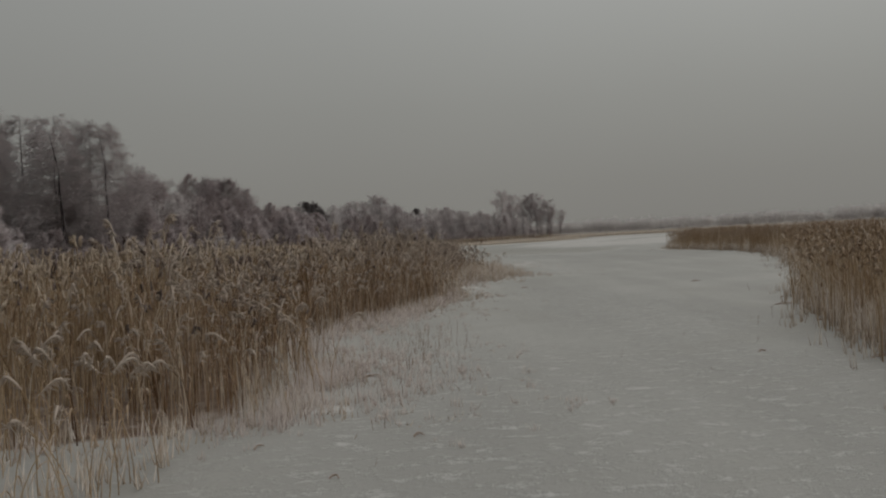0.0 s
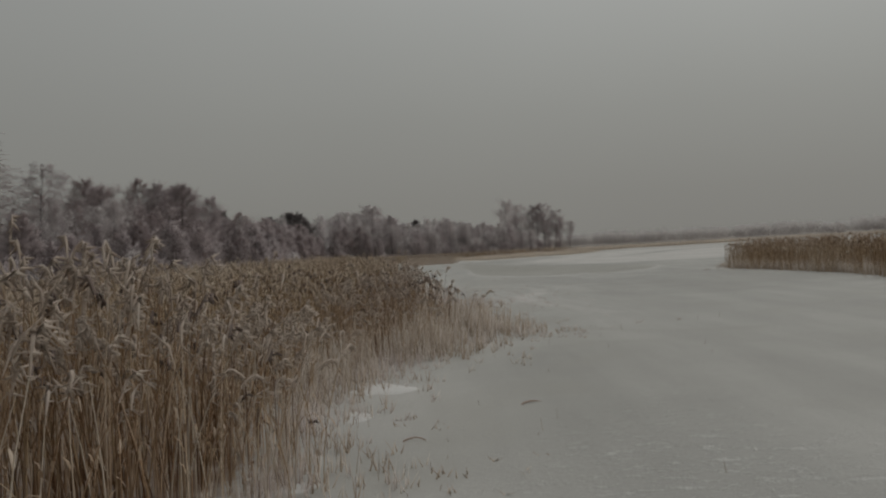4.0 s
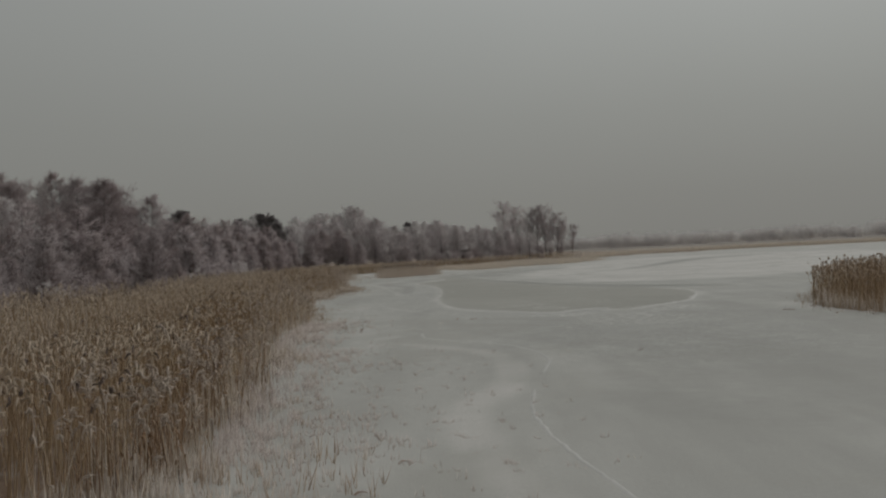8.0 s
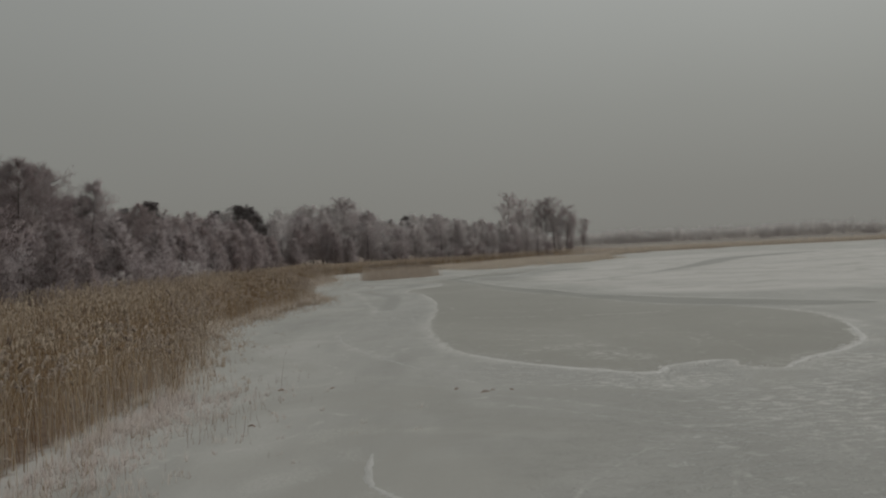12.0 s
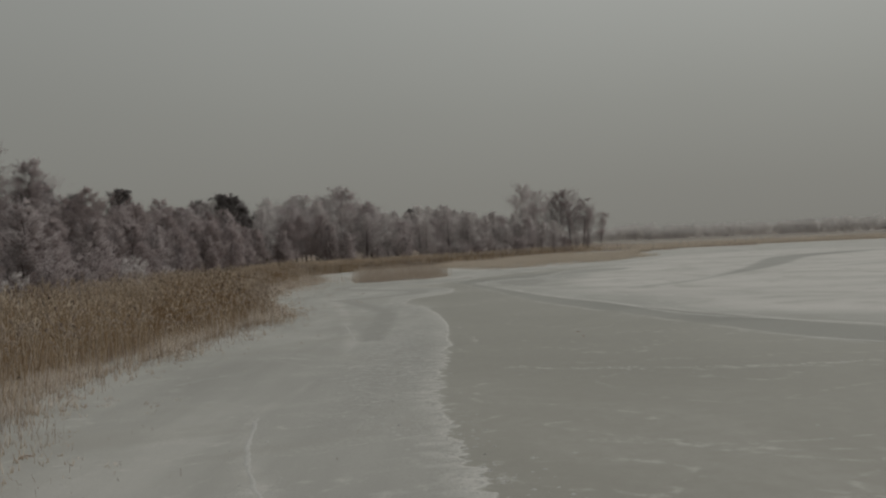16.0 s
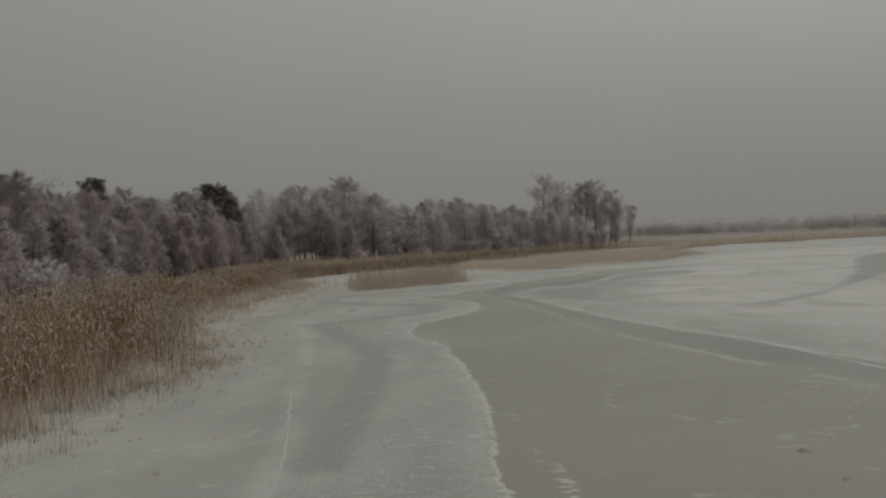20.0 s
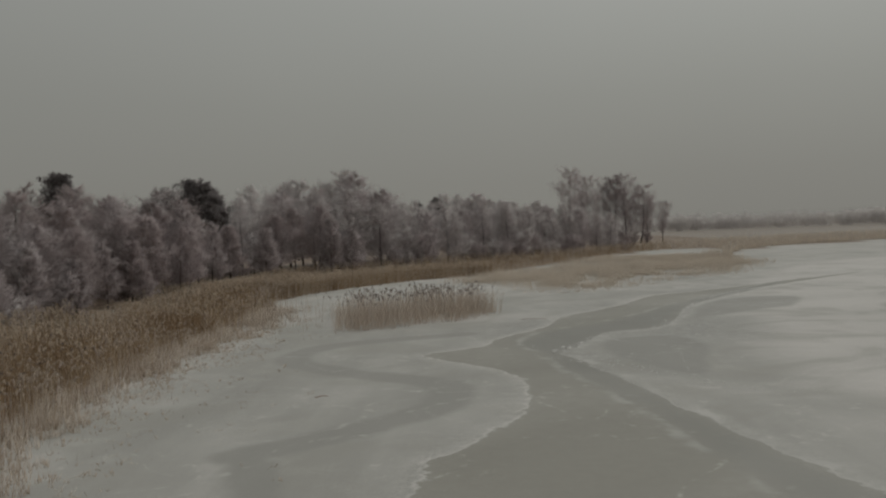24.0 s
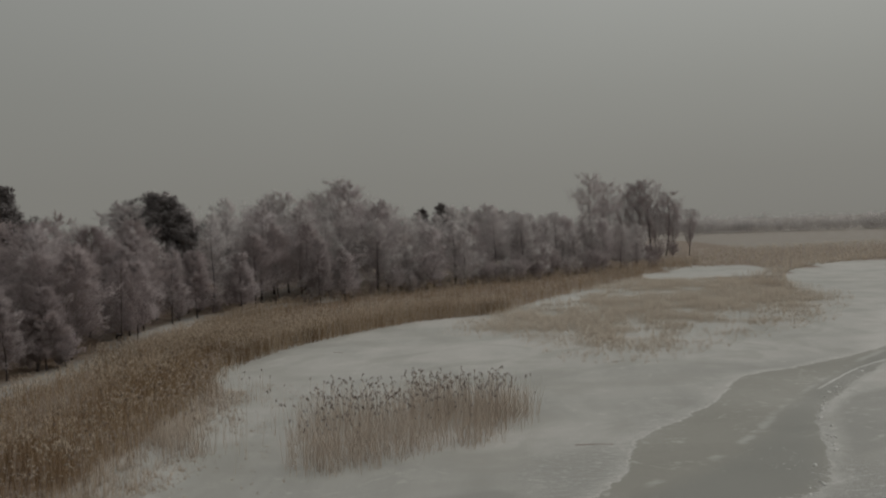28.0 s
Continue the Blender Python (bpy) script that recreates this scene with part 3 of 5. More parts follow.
    clump = np.clip(1 - np.hypot((x - 0) / 14, (y - 249) / 12), 0, 1)
    snow = np.maximum.reduce([snow, 0.75 * bright, 0.52 * bay, 0.7 * clump ** 0.5, 0.8 * lane, 0.12 * inlet, 0.6 * inland, 0.5 * np.clip((y - 190) / 90, 0, 1) * (1 - beyond), 0.05 * beyond])
    snow[near] = np.maximum(snow[near], snow[near] * 0.4 + drift)
    data.attributes.new("snow", "FLOAT", "POINT").data.foreach_set("value", snow.astype(np.float32))
    return tagged(new("ground", data), "frozen lake ice with frosted crust and clear brown patches", "ice", kind="structure")


build_ground()


# ---- snow ridges, crust and patches on the ice ----
def snow_ridge(points, width, height, seed, look):
    rng = np.random.default_rng(seed)
    line = curve_through(points, 14)
    line = line + rng.normal(0, 0.03, line.shape)
    n = len(line)
    ahead = np.gradient(line, axis=0)
    side = np.stack([-ahead[:, 1], ahead[:, 0]], 1) / (np.linalg.norm(ahead, axis=1)[:, None] + 1e-9)
    swell = np.convolve(0.55 + 0.9 * rng.random(n), np.ones(5) / 5, "same") * np.minimum(1, np.minimum(np.arange(n), np.arange(n)[::-1]) / 5 + 0.1)
    gaps = np.sin(np.arange(n) * 0.9 + seed) + np.sin(np.arange(n) * 0.37 + 2 * seed) + rng.normal(0, 0.6, n)
    swell = swell * np.clip(0.8 + 0.3 * gaps, 0.25, 1.0)
    cross = [(-1.0, -0.01), (-0.55, 0.35), (-0.1, 1.0), (0.3, 0.7), (1.0, -0.01)]
    verts = []
    for across, rise in cross:
        jig = np.convolve(rng.normal(0, 0.2, n), np.ones(5) / 5, "same")
        xy = line + side * ((across + jig) * width * (0.5 + 0.5 * swell))[:, None]
        verts.append(np.column_stack([xy, rise * height * swell * (0.85 + 0.3 * rng.random(n)) + 0.002 if rise > 0 else np.full(n, rise)]))
    verts = np.concatenate(verts)
    tris = []
    for c in range(len(cross) - 1):
        for a in range(n - 1):
            p = c * n + a
            tris += [(p, p + n, p + n + 1), (p, p + n + 1, p + 1)]
    data = mesh_of("snow_ridge", verts, np.array(tris)[:, ::-1], 0, [look])
    data.polygons.foreach_set("use_smooth", np.ones(len(tris), bool))
    return tagged(new("snow_ridge", data), "low wind-blown snow ridge lying on the lake ice", "snow ridge", "snow ridges on the ice")


SOFT_RIDGES = [
    ([(8.6, 124), (8.8, 121.4), (10, 119.6), (11.6, 118), (13, 116.4), (14.0, 114.4), (14.6, 112.2), (14.7, 109.6), (14.1, 106.6)], 0.13, 0.05),
    ([(13.5, 103), (13.1, 99.5), (13.3, 96), (13.8, 93), (14.7, 89), (15.5, 85.7)], 0.12, 0.05),
    ([(3.1, 153.5), (3.9, 149.4), (5.2, 145.7), (7.4, 141.2), (9.5, 137.7), (12.8, 136.1), (15.6, 135.3)], 0.13, 0.05),
    ([(1.2, 183), (2.2, 178.5), (3.1, 174.3), (3.6, 171), (3.6, 168)], 0.09, 0.03),
]
RIM_RIDGES = [
    ([(11.2, 141.8), (14.0, 137.9), (16.4, 135.7), (18.2, 134.5), (19.2, 135.7)], 0.3, 0.05),
    ([(18.9, 135.9), (20.4, 136.6), (22.1, 137.0)], 0.16, 0.07),
    ([(23.4, 134.5), (25.1, 136.6), (27.7, 138.8), (29.9, 141.8), (32.5, 149)], 0.25, 0.05),
    ([(26.5, 259), (32.5, 266.5), (40, 273), (46.5, 278)], 0.22, 0.04),
    ([(20.6, 193.5), (23.4, 181.5), (28.2, 175.2), (36, 166.8)], 0.2, 0.04),
    ([(23.5, 171), (27.8, 165.3), (33, 161)], 0.14, 0.03),
]
for number, (points, width, height) in enumerate(SOFT_RIDGES):
    snow_ridge(points, (0.85 if number else 1.0) * width, 0.3 * height, 40 + number, CRUST)
for number, (points, width, height) in enumerate(RIM_RIDGES):
    snow_ridge(points, 0.75 * width, 0.5 * height, 44 + number, SNOW)


def snow_patch(x, y, length, width, turn, height, seed):
    """A flat mound of snow with an uneven outline."""
    rng = np.random.default_rng(seed)
    n, rings = 36, 6
    a = np.arange(n) * 2 * np.pi / n
    outline = 1 + 0.16 * np.sin(2 * a + rng.random() * 6) + 0.12 * np.sin(3 * a + rng.random() * 6) + 0.07 * np.sin(7 * a + rng.random() * 6)
    verts = [(0, 0, height)]
    for r in range(1, rings + 1):
        f = r / rings
        z = height * (1 - f**2.2) + 0.25 * height * rng.normal(0, 0.35, n) * (1 - f) - 0.012 * (r == rings)
        verts += list(zip(length * f * outline * np.cos(a), width * f * outline * np.sin(a), z))
    tris = [(0, 1 + s, 1 + (s + 1) % n) for s in range(n)]
    for r in range(rings - 1):
        for s in range(n):
            p, q = 1 + r * n + s, 1 + r * n + (s + 1) % n
            tris += [(p, p + n, q + n), (p, q + n, q)]
    data = mesh_of("snow_patch", verts, tris, 0, [SNOW])
    data.polygons.foreach_set("use_smooth", np.ones(len(tris), bool))
    ob = tagged(new("snow_patch", data), "small white patch of drifted snow beside the reeds", "snow patch", "snow patches by the reeds")
    ob.location, ob.rotation_euler = (x, y, 0), (0, 0, turn)


for number, spec in enumerate([(1.5, 30.8, 0.9, 0.7, 0.3, 0.04), (-0.3, 36.4, 0.5, 2.0, -0.1, 0.07), (0.3, 39.6, 0.4, 0.9, 0.5, 0.04), (4.8, 66.0, 1.3, 1.5, -0.2, 0.06), (4.6, 62.6, 0.6, 0.9, 0.2, 0.04), (4.4, 57.6, 0.4, 0.6, 0.1, 0.03), (3.4, 50.4, 0.6, 0.25, 0.1, 0.03), (1.9, 36.8, 0.7, 0.25, 0.2, 0.03)]):
    snow_patch(spec[0], spec[1], 0.7 * spec[2], 0.6 * spec[3], *spec[4:], 70 + number)


def scatter_on(line, wide, count, rng):
    """Points strewn along a line, denser at its middle."""
    line = curve_through(line, 8)
    pick = rng.integers(0, len(line) - 1, count)
    at = line[pick] + (line[pick + 1] - line[pick]) * rng.random((count, 1))
    return at + rng.normal(0, wide, (count, 2))


def frost_crust():
    """Small broken flakes of frozen crust near the rims."""
    rng = np.random.default_rng(5)
    spots = [scatter_on(points, width * 2.6, 260, rng) for points, width, _ in SOFT_RIDGES[2:3] + RIM_RIDGES]
    rough = [([(10.0, 227.6), (12, 231.2), (14.7, 236), (17.7, 237.3), (20.3, 241.3), (22.5, 247), (24.1, 252.5), (28, 259.5), (32.7, 265.6)], 0.25, 1500), ([(15.6, 134.3), (18, 133), (21, 134)], 1.0, 900), ([(26, 137), (24, 131), (21, 126), (19.6, 121)], 1.7, 1500), ([(27, 140), (30, 128), (28, 116)], 2.2, 500), ([(5.5, 176), (6.3, 169), (7.0, 160), (8.5, 150)], 0.9, 1500), ([(9.0, 150), (12, 141.5), (15, 137)], 0.7, 800), ([(6.5, 192), (5, 197), (4, 203)], 0.5, 300), ([(18.5, 244), (21.5, 238), (19.5, 230)], 1.2, 800), ([(9, 243), (14, 249), (18, 256)], 0.8, 400), ([(24, 150), (20, 144), (17, 139)], 1.8, 400)]
    spots += [scatter_on(line, wide, count, rng) for line, wide, count in rough]
    at = np.concatenate(spots)
    n = len(at)
    size = 0.012 + 0.06 * rng.random(n) ** 3
    a0 = rng.random(n) * 6.28
    rim = []
    for k in range(5):
        a = a0 + k * 1.257 + rng.normal(0, 0.2, n)
        r = size * (0.6 + 0.7 * rng.random(n))
        rim.append(np.column_stack([at[:, 0] + 1.5 * r * np.cos(a), at[:, 1] + r * np.sin(a), np.full(n, -0.004)]))
    top = np.column_stack([at + rng.normal(0, 0.02, (n, 2)), size * (0.25 + 0.4 * rng.random(n))])
    verts = np.stack(rim + [top], 1).reshape(-1, 3)
    first = 6 * np.arange(n)[:, None]
    tris = np.concatenate([first + np.array((k, (k + 1) % 5, 5)) for k in range(5)])
    data = mesh_of("frost_crust", verts, tris, 0, [CRUST])
    return tagged(new("frost_crust", data), "broken white flakes of frost crust on the ice", "frost crust", kind="stuff")


frost_crust()


def ice_chip(seed):
    """A broken plate of ice, tilted out of the sheet."""
    rng = np.random.default_rng(seed)
    n = 6
    a = np.arange(n) * 2 * np.pi / n + rng.normal(0, 0.25, n)
    ring = np.column_stack([0.30 * np.cos(a) * rng.uniform(0.7, 1.2, n), 0.13 * np.sin(a) * rng.uniform(0.7, 1.2, n)])
    low = np.column_stack([ring, np.full(n, -0.03)])
    high = np.column_stack([ring * 0.93, 0.035 + 0.02 * rng.random(n)])
    high[:, 2] += 0.10 * ring[:, 1] / 0.13 * 0.4
    tris = [(n, n + k, n + k + 1) for k in range(1, n - 1)]
    for k in range(n):
        q = (k + 1) % n
        tris += [(k, q, n + q), (k, n + q, n + k)]
    data = mesh_of("ice_chip", np.concatenate([low, high]), tris, 0, [SNOW])
    return tagged(new("ice_chip", data), "small frosted plate of broken ice on the lake", "ice chip", "broken ice chips in a row")


chip_shapes = [ice_chip(90 + k) for k in range(4)]
chip_rng = np.random.default_rng(92)
CHAINS = [([(10.0, 227.6), (12, 231.2), (14.7, 236), (17.7, 237.3), (20.3, 241.3), (22.5, 247), (24.1, 252.5), (28, 259.5), (32.7, 265.6), (42, 276.6)], 58, 1.0), ([(9.9, 225.8), (11.5, 223.8), (12.7, 222.7), (14.3, 220.5), (15.7, 218.9), (17.4, 216.4), (19.7, 213.8)], 64, 0.5), ([(11.2, 229.3), (12.1, 226), (13.2, 223.4), (14.5, 221.3)], 26, 0.4), ([(11.3, 161.7), (13.7, 160.8), (21.3, 159.8), (25.5, 160.2)], 24, 0.45), ([(8.0, 231.2), (8.6, 229.4)], 5, 1.1), ([(16.6, 135.2), (18.2, 134.3), (19.2, 135.6), (22.1, 136.8), (23.4, 134.5), (27.7, 138.8), (29.9, 142)], 34, 0.6), ([(20.5, 233.2), (22.9, 228.5)], 6, 0.6), ([(11.4, 58.2), (12.4, 58.9)], 5, 0.3)]
set_down = 0
for chain, count, size in CHAINS:
    track = curve_through(chain, 10)
    for _ in range(count):
        k = int(chip_rng.integers(0, len(track) - 1))
        at, ahead = track[k] + chip_rng.normal(0, 0.28, 2), track[k + 1] - track[k]
        turn = math.degrees(math.atan2(ahead[1], ahead[0])) + chip_rng.normal(0, 25)
        m = pose(at[0], at[1], 0, 0, 0, turn)
        scale = size * chip_rng.uniform(0.25, 0.95)
        chip = chip_shapes[set_down] if set_down < 4 else copy_thing(chip_shapes[set_down % 4], m)
        chip.matrix_basis = m @ Matrix.Scale(scale, 4)
        set_down += 1


# ---- reeds ----
def reed_shape(seed, height, detail, plume_slot=1, plume=True, head=1.0):
    """One reed: bent stalk (slot 0), drooping plume (1), hanging leaves (2)."""
    rng = np.random.default_rng(seed)
    pile = Pile()
    turn = rng.random() * 6.28
    lean = np.array([np.cos(turn), np.sin(turn), 0]) * rng.uniform(0.02, 0.22) * height
    steps = {2: 5, 1: 3, 0: 2}[detail]
    u = np.linspace(0, 1, steps)
    path = np.column_stack([lean[0] * u**2, lean[1] * u**2, height * u * (1 - 0.03 * u)])
    thick = {2: 0.014, 1: 0.016, 0: 0.02}[detail] if plume or height > 1 else 0.006
    pile.tube(path, thick * (1 - 0.55 * u), 3, 0)
    if plume:
        droop = np.array([np.cos(turn), np.sin(turn), 0.0])
        long = head * rng.uniform(0.14, 0.24) * (1.35 if detail == 2 else 1.0)
        v = np.linspace(0, 1, 4 if detail == 2 else 3)
        tip = path[-1] + droop * (0.75 * long * v**1.3)[:, None] + np.array([0, 0, 1.0]) * (long * (1.0 * np.sin(v * 2.5)))[:, None]
        core = head * {2: 0.017, 1: 0.024, 0: 0.028}[detail]
        pile.tube(tip, core * np.array([0.5, 1.2, 1.0, 0.25])[-len(v):], 3, plume_slot)
        count = {2: 11, 1: 6, 0: 3}[detail]
        w = rng.random(count)
        base = np.array([np.interp(w, v, tip[:, k]) for k in range(3)]).T
        way = droop * 0.7 + rng.normal(0, 0.5, (count, 3)) + np.array([0, 0, -0.35])
        pile.spikes(base, way, head * rng.uniform(0.07, 0.15, count), head * {2: 0.018, 1: 0.026, 0: 0.030}[detail], plume_slot)
    for k in range({2: 2, 1: 1, 0: 0}[detail]):
        at = rng.uniform(0.25, 0.85)
        foot = np.array([np.interp(at, u, path[:, k2]) for k2 in range(3)])
        a = rng.random() * 6.28
        out = np.array([np.cos(a), np.sin(a), 0.0])
        long = rng.uniform(0.25, 0.5)
        s = np.linspace(0, 1, 3)
        leaf = foot + out * (long * 0.32 * s)[:, None] + np.array([0, 0, 1.0]) * (long * (0.95 * s - 0.5 * s**2))[:, None]
        pile.blade(leaf, [0.015, 0.018, 0.003] if detail == 2 else [0.016, 0.018, 0.004], np.array([-out[1], out[0], 0]), 2)
    return pile.arrays()


def planted(shapes, spots, rng, tall=(0.8, 1.15), lean=0.12, heights=None):
    """Arrays of many plants: each spot takes one of the shapes, turned, scaled and leant."""
    verts, tris, slots, count = [], [], [], 0
    kind = rng.integers(0, len(shapes), len(spots))
    for k, (v, t, s) in enumerate(shapes):
        mine = spots[kind == k]
        n = len(mine)
        if not n:
            continue
        a, size = rng.random(n) * 6.283, rng.uniform(*tall, n)
        if heights is not None:
            size = size * heights[kind == k]
        c, si = np.cos(a)[:, None], np.sin(a)[:, None]
        x, y, z = v[:, 0][None], v[:, 1][None], v[:, 2][None] * size[:, None]
        over = rng.normal(0, lean, (n, 2)) + np.array([0.03, 0.0])
        bend = np.clip(z, 0, None) ** 1.6 * 0.45
        px = mine[:, :1] + c * x - si * y + over[:, :1] * bend
        py = mine[:, 1:2] + si * x + c * y + over[:, 1:] * bend
        pz = z - 0.5 * bend * (over**2).sum(1)[:, None] - 0.02
        verts.append(np.stack([px, py, pz], 2).reshape(-1, 3))
        tris.append((t[None] + (count + np.arange(n) * len(v))[:, None, None]).reshape(-1, 3))
        slots.append(np.tile(s, n))
        count += n * len(v)
    return np.concatenate(verts), np.concatenate(tris), np.concatenate(slots)


def joined(groups):
    verts, tris, slots, count = [], [], [], 0
    for v, t, s in groups:
        verts.append(v)
        tris.append(t + count)
        slots.append(s)
        count += len(v)
    return np.concatenate(verts), np.concatenate(tris), np.concatenate(slots)


NEAR_REEDS = [reed_shape(100 + k, (1.75 if k % 2 else 2.15) + 0.06 * k, 2, plume=k % 3 != 1, head=1.3) for k in range(10)]
MID_REEDS = [reed_shape(120 + k, (1.9 if k % 3 == 2 else 2.2) + 0.06 * k, 1, 3, plume=k % 3 != 1) for k in range(6)]
FAR_REEDS = [reed_shape(140 + k, 2.1 + 0.1 * k, 0, 3) for k in range(5)]
PALE_FAR_REEDS = [(v, t, np.where((s == 0) & (k % 2 == 1), 5, s)) for k, (v, t, s) in enumerate(FAR_REEDS)]
BARE_STEMS = [reed_shape(160 + k, 0.3 + 0.12 * k, 0, plume=False) for k in range(5)]
NEAR_REEDS = [(v, t, np.where(s == 0, 4, s)) for v, t, s in NEAR_REEDS]
RIMED_REEDS = [(v, t, np.where(s == 4, 5, s)) for v, t, s in NEAR_REEDS]
DARK_REEDS = [(v, t, np.where((s == 3) | (s == 1), 6, s)) for v, t, s in MID_REEDS if (s == 3).any()]
REED_LOOK = [REED_STALK, REED_PLUME, REED_LEAF, DULL_PLUME, GREY_STALK, PALE_STALK, DARK_PLUME]


def clumpy(x, y):
    """Unevenness of a bed: tussocks and thin places, 0 to 1."""
    return np.array([0.5 + 0.5 * noise.noise((a * 0.45, b * 0.45, 3.0)) + 0.35 * noise.noise((a * 0.11, b * 0.11, 9.0)) for a, b in zip(x, y)])


def path_x(y):
    return np.interp(y, [15, 50, 75, 100, 130, 160, 200, 222, 250, 280], [4.2, 7.4, 11.2, 11.4, 9.8, 6.5, 0.5, -4, -7, -10])


def reed_height(y):
    """How tall the bed stands along the shore, as part of the common height."""
    return np.interp(y, [20, 45, 58, 72, 82, 92, 125, 215, 262, 300], [1.42, 1.5, 1.46, 1.25, 1.12, 1.2, 1.24, 1.24, 1.08, 1.0])


def west_bed():
    rng = np.random.default_rng(11)
    groups = []
    wave = lambda y: 0.35 * np.sin(y * 0.9) + 0.25 * np.sin(y * 2.3 + 1) + 0.2 * np.sin(y * 5.1)
    for shapes, low, high, y0, y1, per in ((NEAR_REEDS, 0, 8.5, 22, 212, 24.0), (MID_REEDS, 8.5, 17, 22, 290, 12.0), (PALE_FAR_REEDS, 17, 32, 30, 330, 5.2), (PALE_FAR_REEDS, 32, 62, 60, 430, 2.5)):
        n = int((y1 - y0) * (high - low) * per)
        y = rng.uniform(y0, y1, n)
        x = path_x(y) - rng.uniform(low, high, n)
        depth = shore_x(y) + wave(y) - x
        keep = (depth > 0) & (x > wood_x(y) + 1) & (x > 4 - 0.62 * (y - 15) - 3)
        x, y, depth = x[keep], y[keep], depth[keep]
        thin = clumpy(x, y)
        keep = rng.random(len(x)) < np.clip(thin * 1.6, 0.12, 1) * np.where(y > 130, np.clip(depth / 0.6, 0.55, 1), np.clip(depth / 1.2, 0.3, 1)) * np.where((y > 68) & (y < 88), np.clip(depth / 4, 0.22, 1), 1)
        if low == 0:
            keep &= (depth < 4) | (rng.random(len(x)) < 0.5)
        x, y, depth, thin = x[keep], y[keep], depth[keep], thin[keep]
        size = np.clip(0.87 + 0.75 * (thin - 0.5), 0.55, 1.2) * np.clip(0.72 + depth * 0.11, 0.72, 1.0) * reed_height(y)
        size *= np.clip(1 + 0.55 * np.array([noise.noise((a * 0.1, b * 0.07, 21.0)) for a, b in zip(x, y)]), 0.72, 1.04)
        size *= np.where(rng.random(len(x)) < 0.28, rng.uniform(0.45, 0.85, len(x)), 1.0)
        size *= np.where((y > 245) & (y < 350), np.clip((x - wood_x(y)) / 8, 0.45, 1), 1)
        size = np.minimum(size, 1.4)
        rimed = (rng.random(len(x)) < 0.75 * np.clip(1.2 - depth / np.interp(y, [100, 118, 215], [0.9, 2.6, 1.8]), 0, 0.85)) & (low < 17)
        dark = ~rimed & (rng.random(len(x)) < np.interp(y, [40, 58, 66, 75, 77, 84, 90], [0.10, 0.10, 0.02, 0.02, 0.3, 0.3, 0.05])) & (low < 17)
        for looks, mine in ((shapes, ~rimed & ~dark), (RIMED_REEDS, rimed), (DARK_REEDS, dark)):
            if mine.any():
                groups.append(planted(looks, np.column_stack([x, y])[mine], rng, (0.88, 1.12), 0.11, size[mine]))
    y = np.concatenate([rng.uniform(276, 316, 7000), rng.uniform(308, 425, 6500)])
    x = shore_x(y) - np.where(y < 316, 16, 42) * rng.random(13500) ** 1.4
    keep = (x > wood_x(y)) & ~inside(np.column_stack([x, y]), INLET) & (rng.random(13500) < np.clip(clumpy(x, y) * 1.6, 0.2, 1))
    groups.append(planted(PALE_FAR_REEDS, np.column_stack([x, y])[keep], rng, (0.72, 1.05), 0.1))
    data = mesh_of("reed_bed", *joined(groups), REED_LOOK)
    return tagged(new("reed_bed", data), "dense bed of tall dry brown reeds with frosted plumes", "reed bed", kind="stuff")


def east_bed():
    rng = np.random.default_rng(12)
    groups = []
    for shapes, low, high, y0, y1, per in ((MID_REEDS, 0, 5, 26, 150, 11.0), (FAR_REEDS, 5, 40, 30, 162, 2.6)):
        n = int((y1 - y0) * (high - low) * per)
        y = rng.uniform(y0, y1, n)
        x = east_x(y) + rng.uniform(low, high, n) + 0.5 * np.sin(y * 1.1)
        thin = clumpy(x, y)
        gap = np.where((y > 52) & (y < 84), 0.22, 1.0) if high == 5 else 1.0
        keep = rng.random(n) < np.clip(thin * 1.5, 0.1, 1) * gap
        groups.append(planted(shapes, np.column_stack([x, y])[keep], rng, (0.8, 1.1), 0.12, 1.22 * np.clip(0.8 + 0.4 * (thin[keep] - 0.4), 0.6, 1.1)))
    data = mesh_of("reed_bed", *joined(groups), [REED_STALK, REED_PLUME, REED_LEAF, REED_LEAF, GREY_STALK, PALE_STALK, DARK_PLUME])
    return tagged(new("reed_bed", data), "brown reed bed on the opposite side of the channel", "reed bed", kind="stuff")


CLUMP = [(-7.2, 245), (-5.2, 240.6), (-1.7, 242), (1.5, 245), (4.2, 246.2), (7.0, 254), (1, 256.6), (-4, 255), (-7.8, 253)]
SPIT = [(0.9, 295), (6, 316), (15, 335), (36, 376), (46, 388), (55, 338), (42, 301), (28, 286), (14, 273), (8, 290)]


def slim(shape, part_of=0.6):
    """The same plant with a thinner stalk."""
    v, t, s = shape
    stalk = np.unique(t[s == 0])
    v = v.copy()
    ring = v[stalk].reshape(-1, 3, 3)
    middle = ring.mean(1, keepdims=True)
    v[stalk] = (middle + (ring - middle) * part_of).reshape(-1, 3)
    return v, t, s


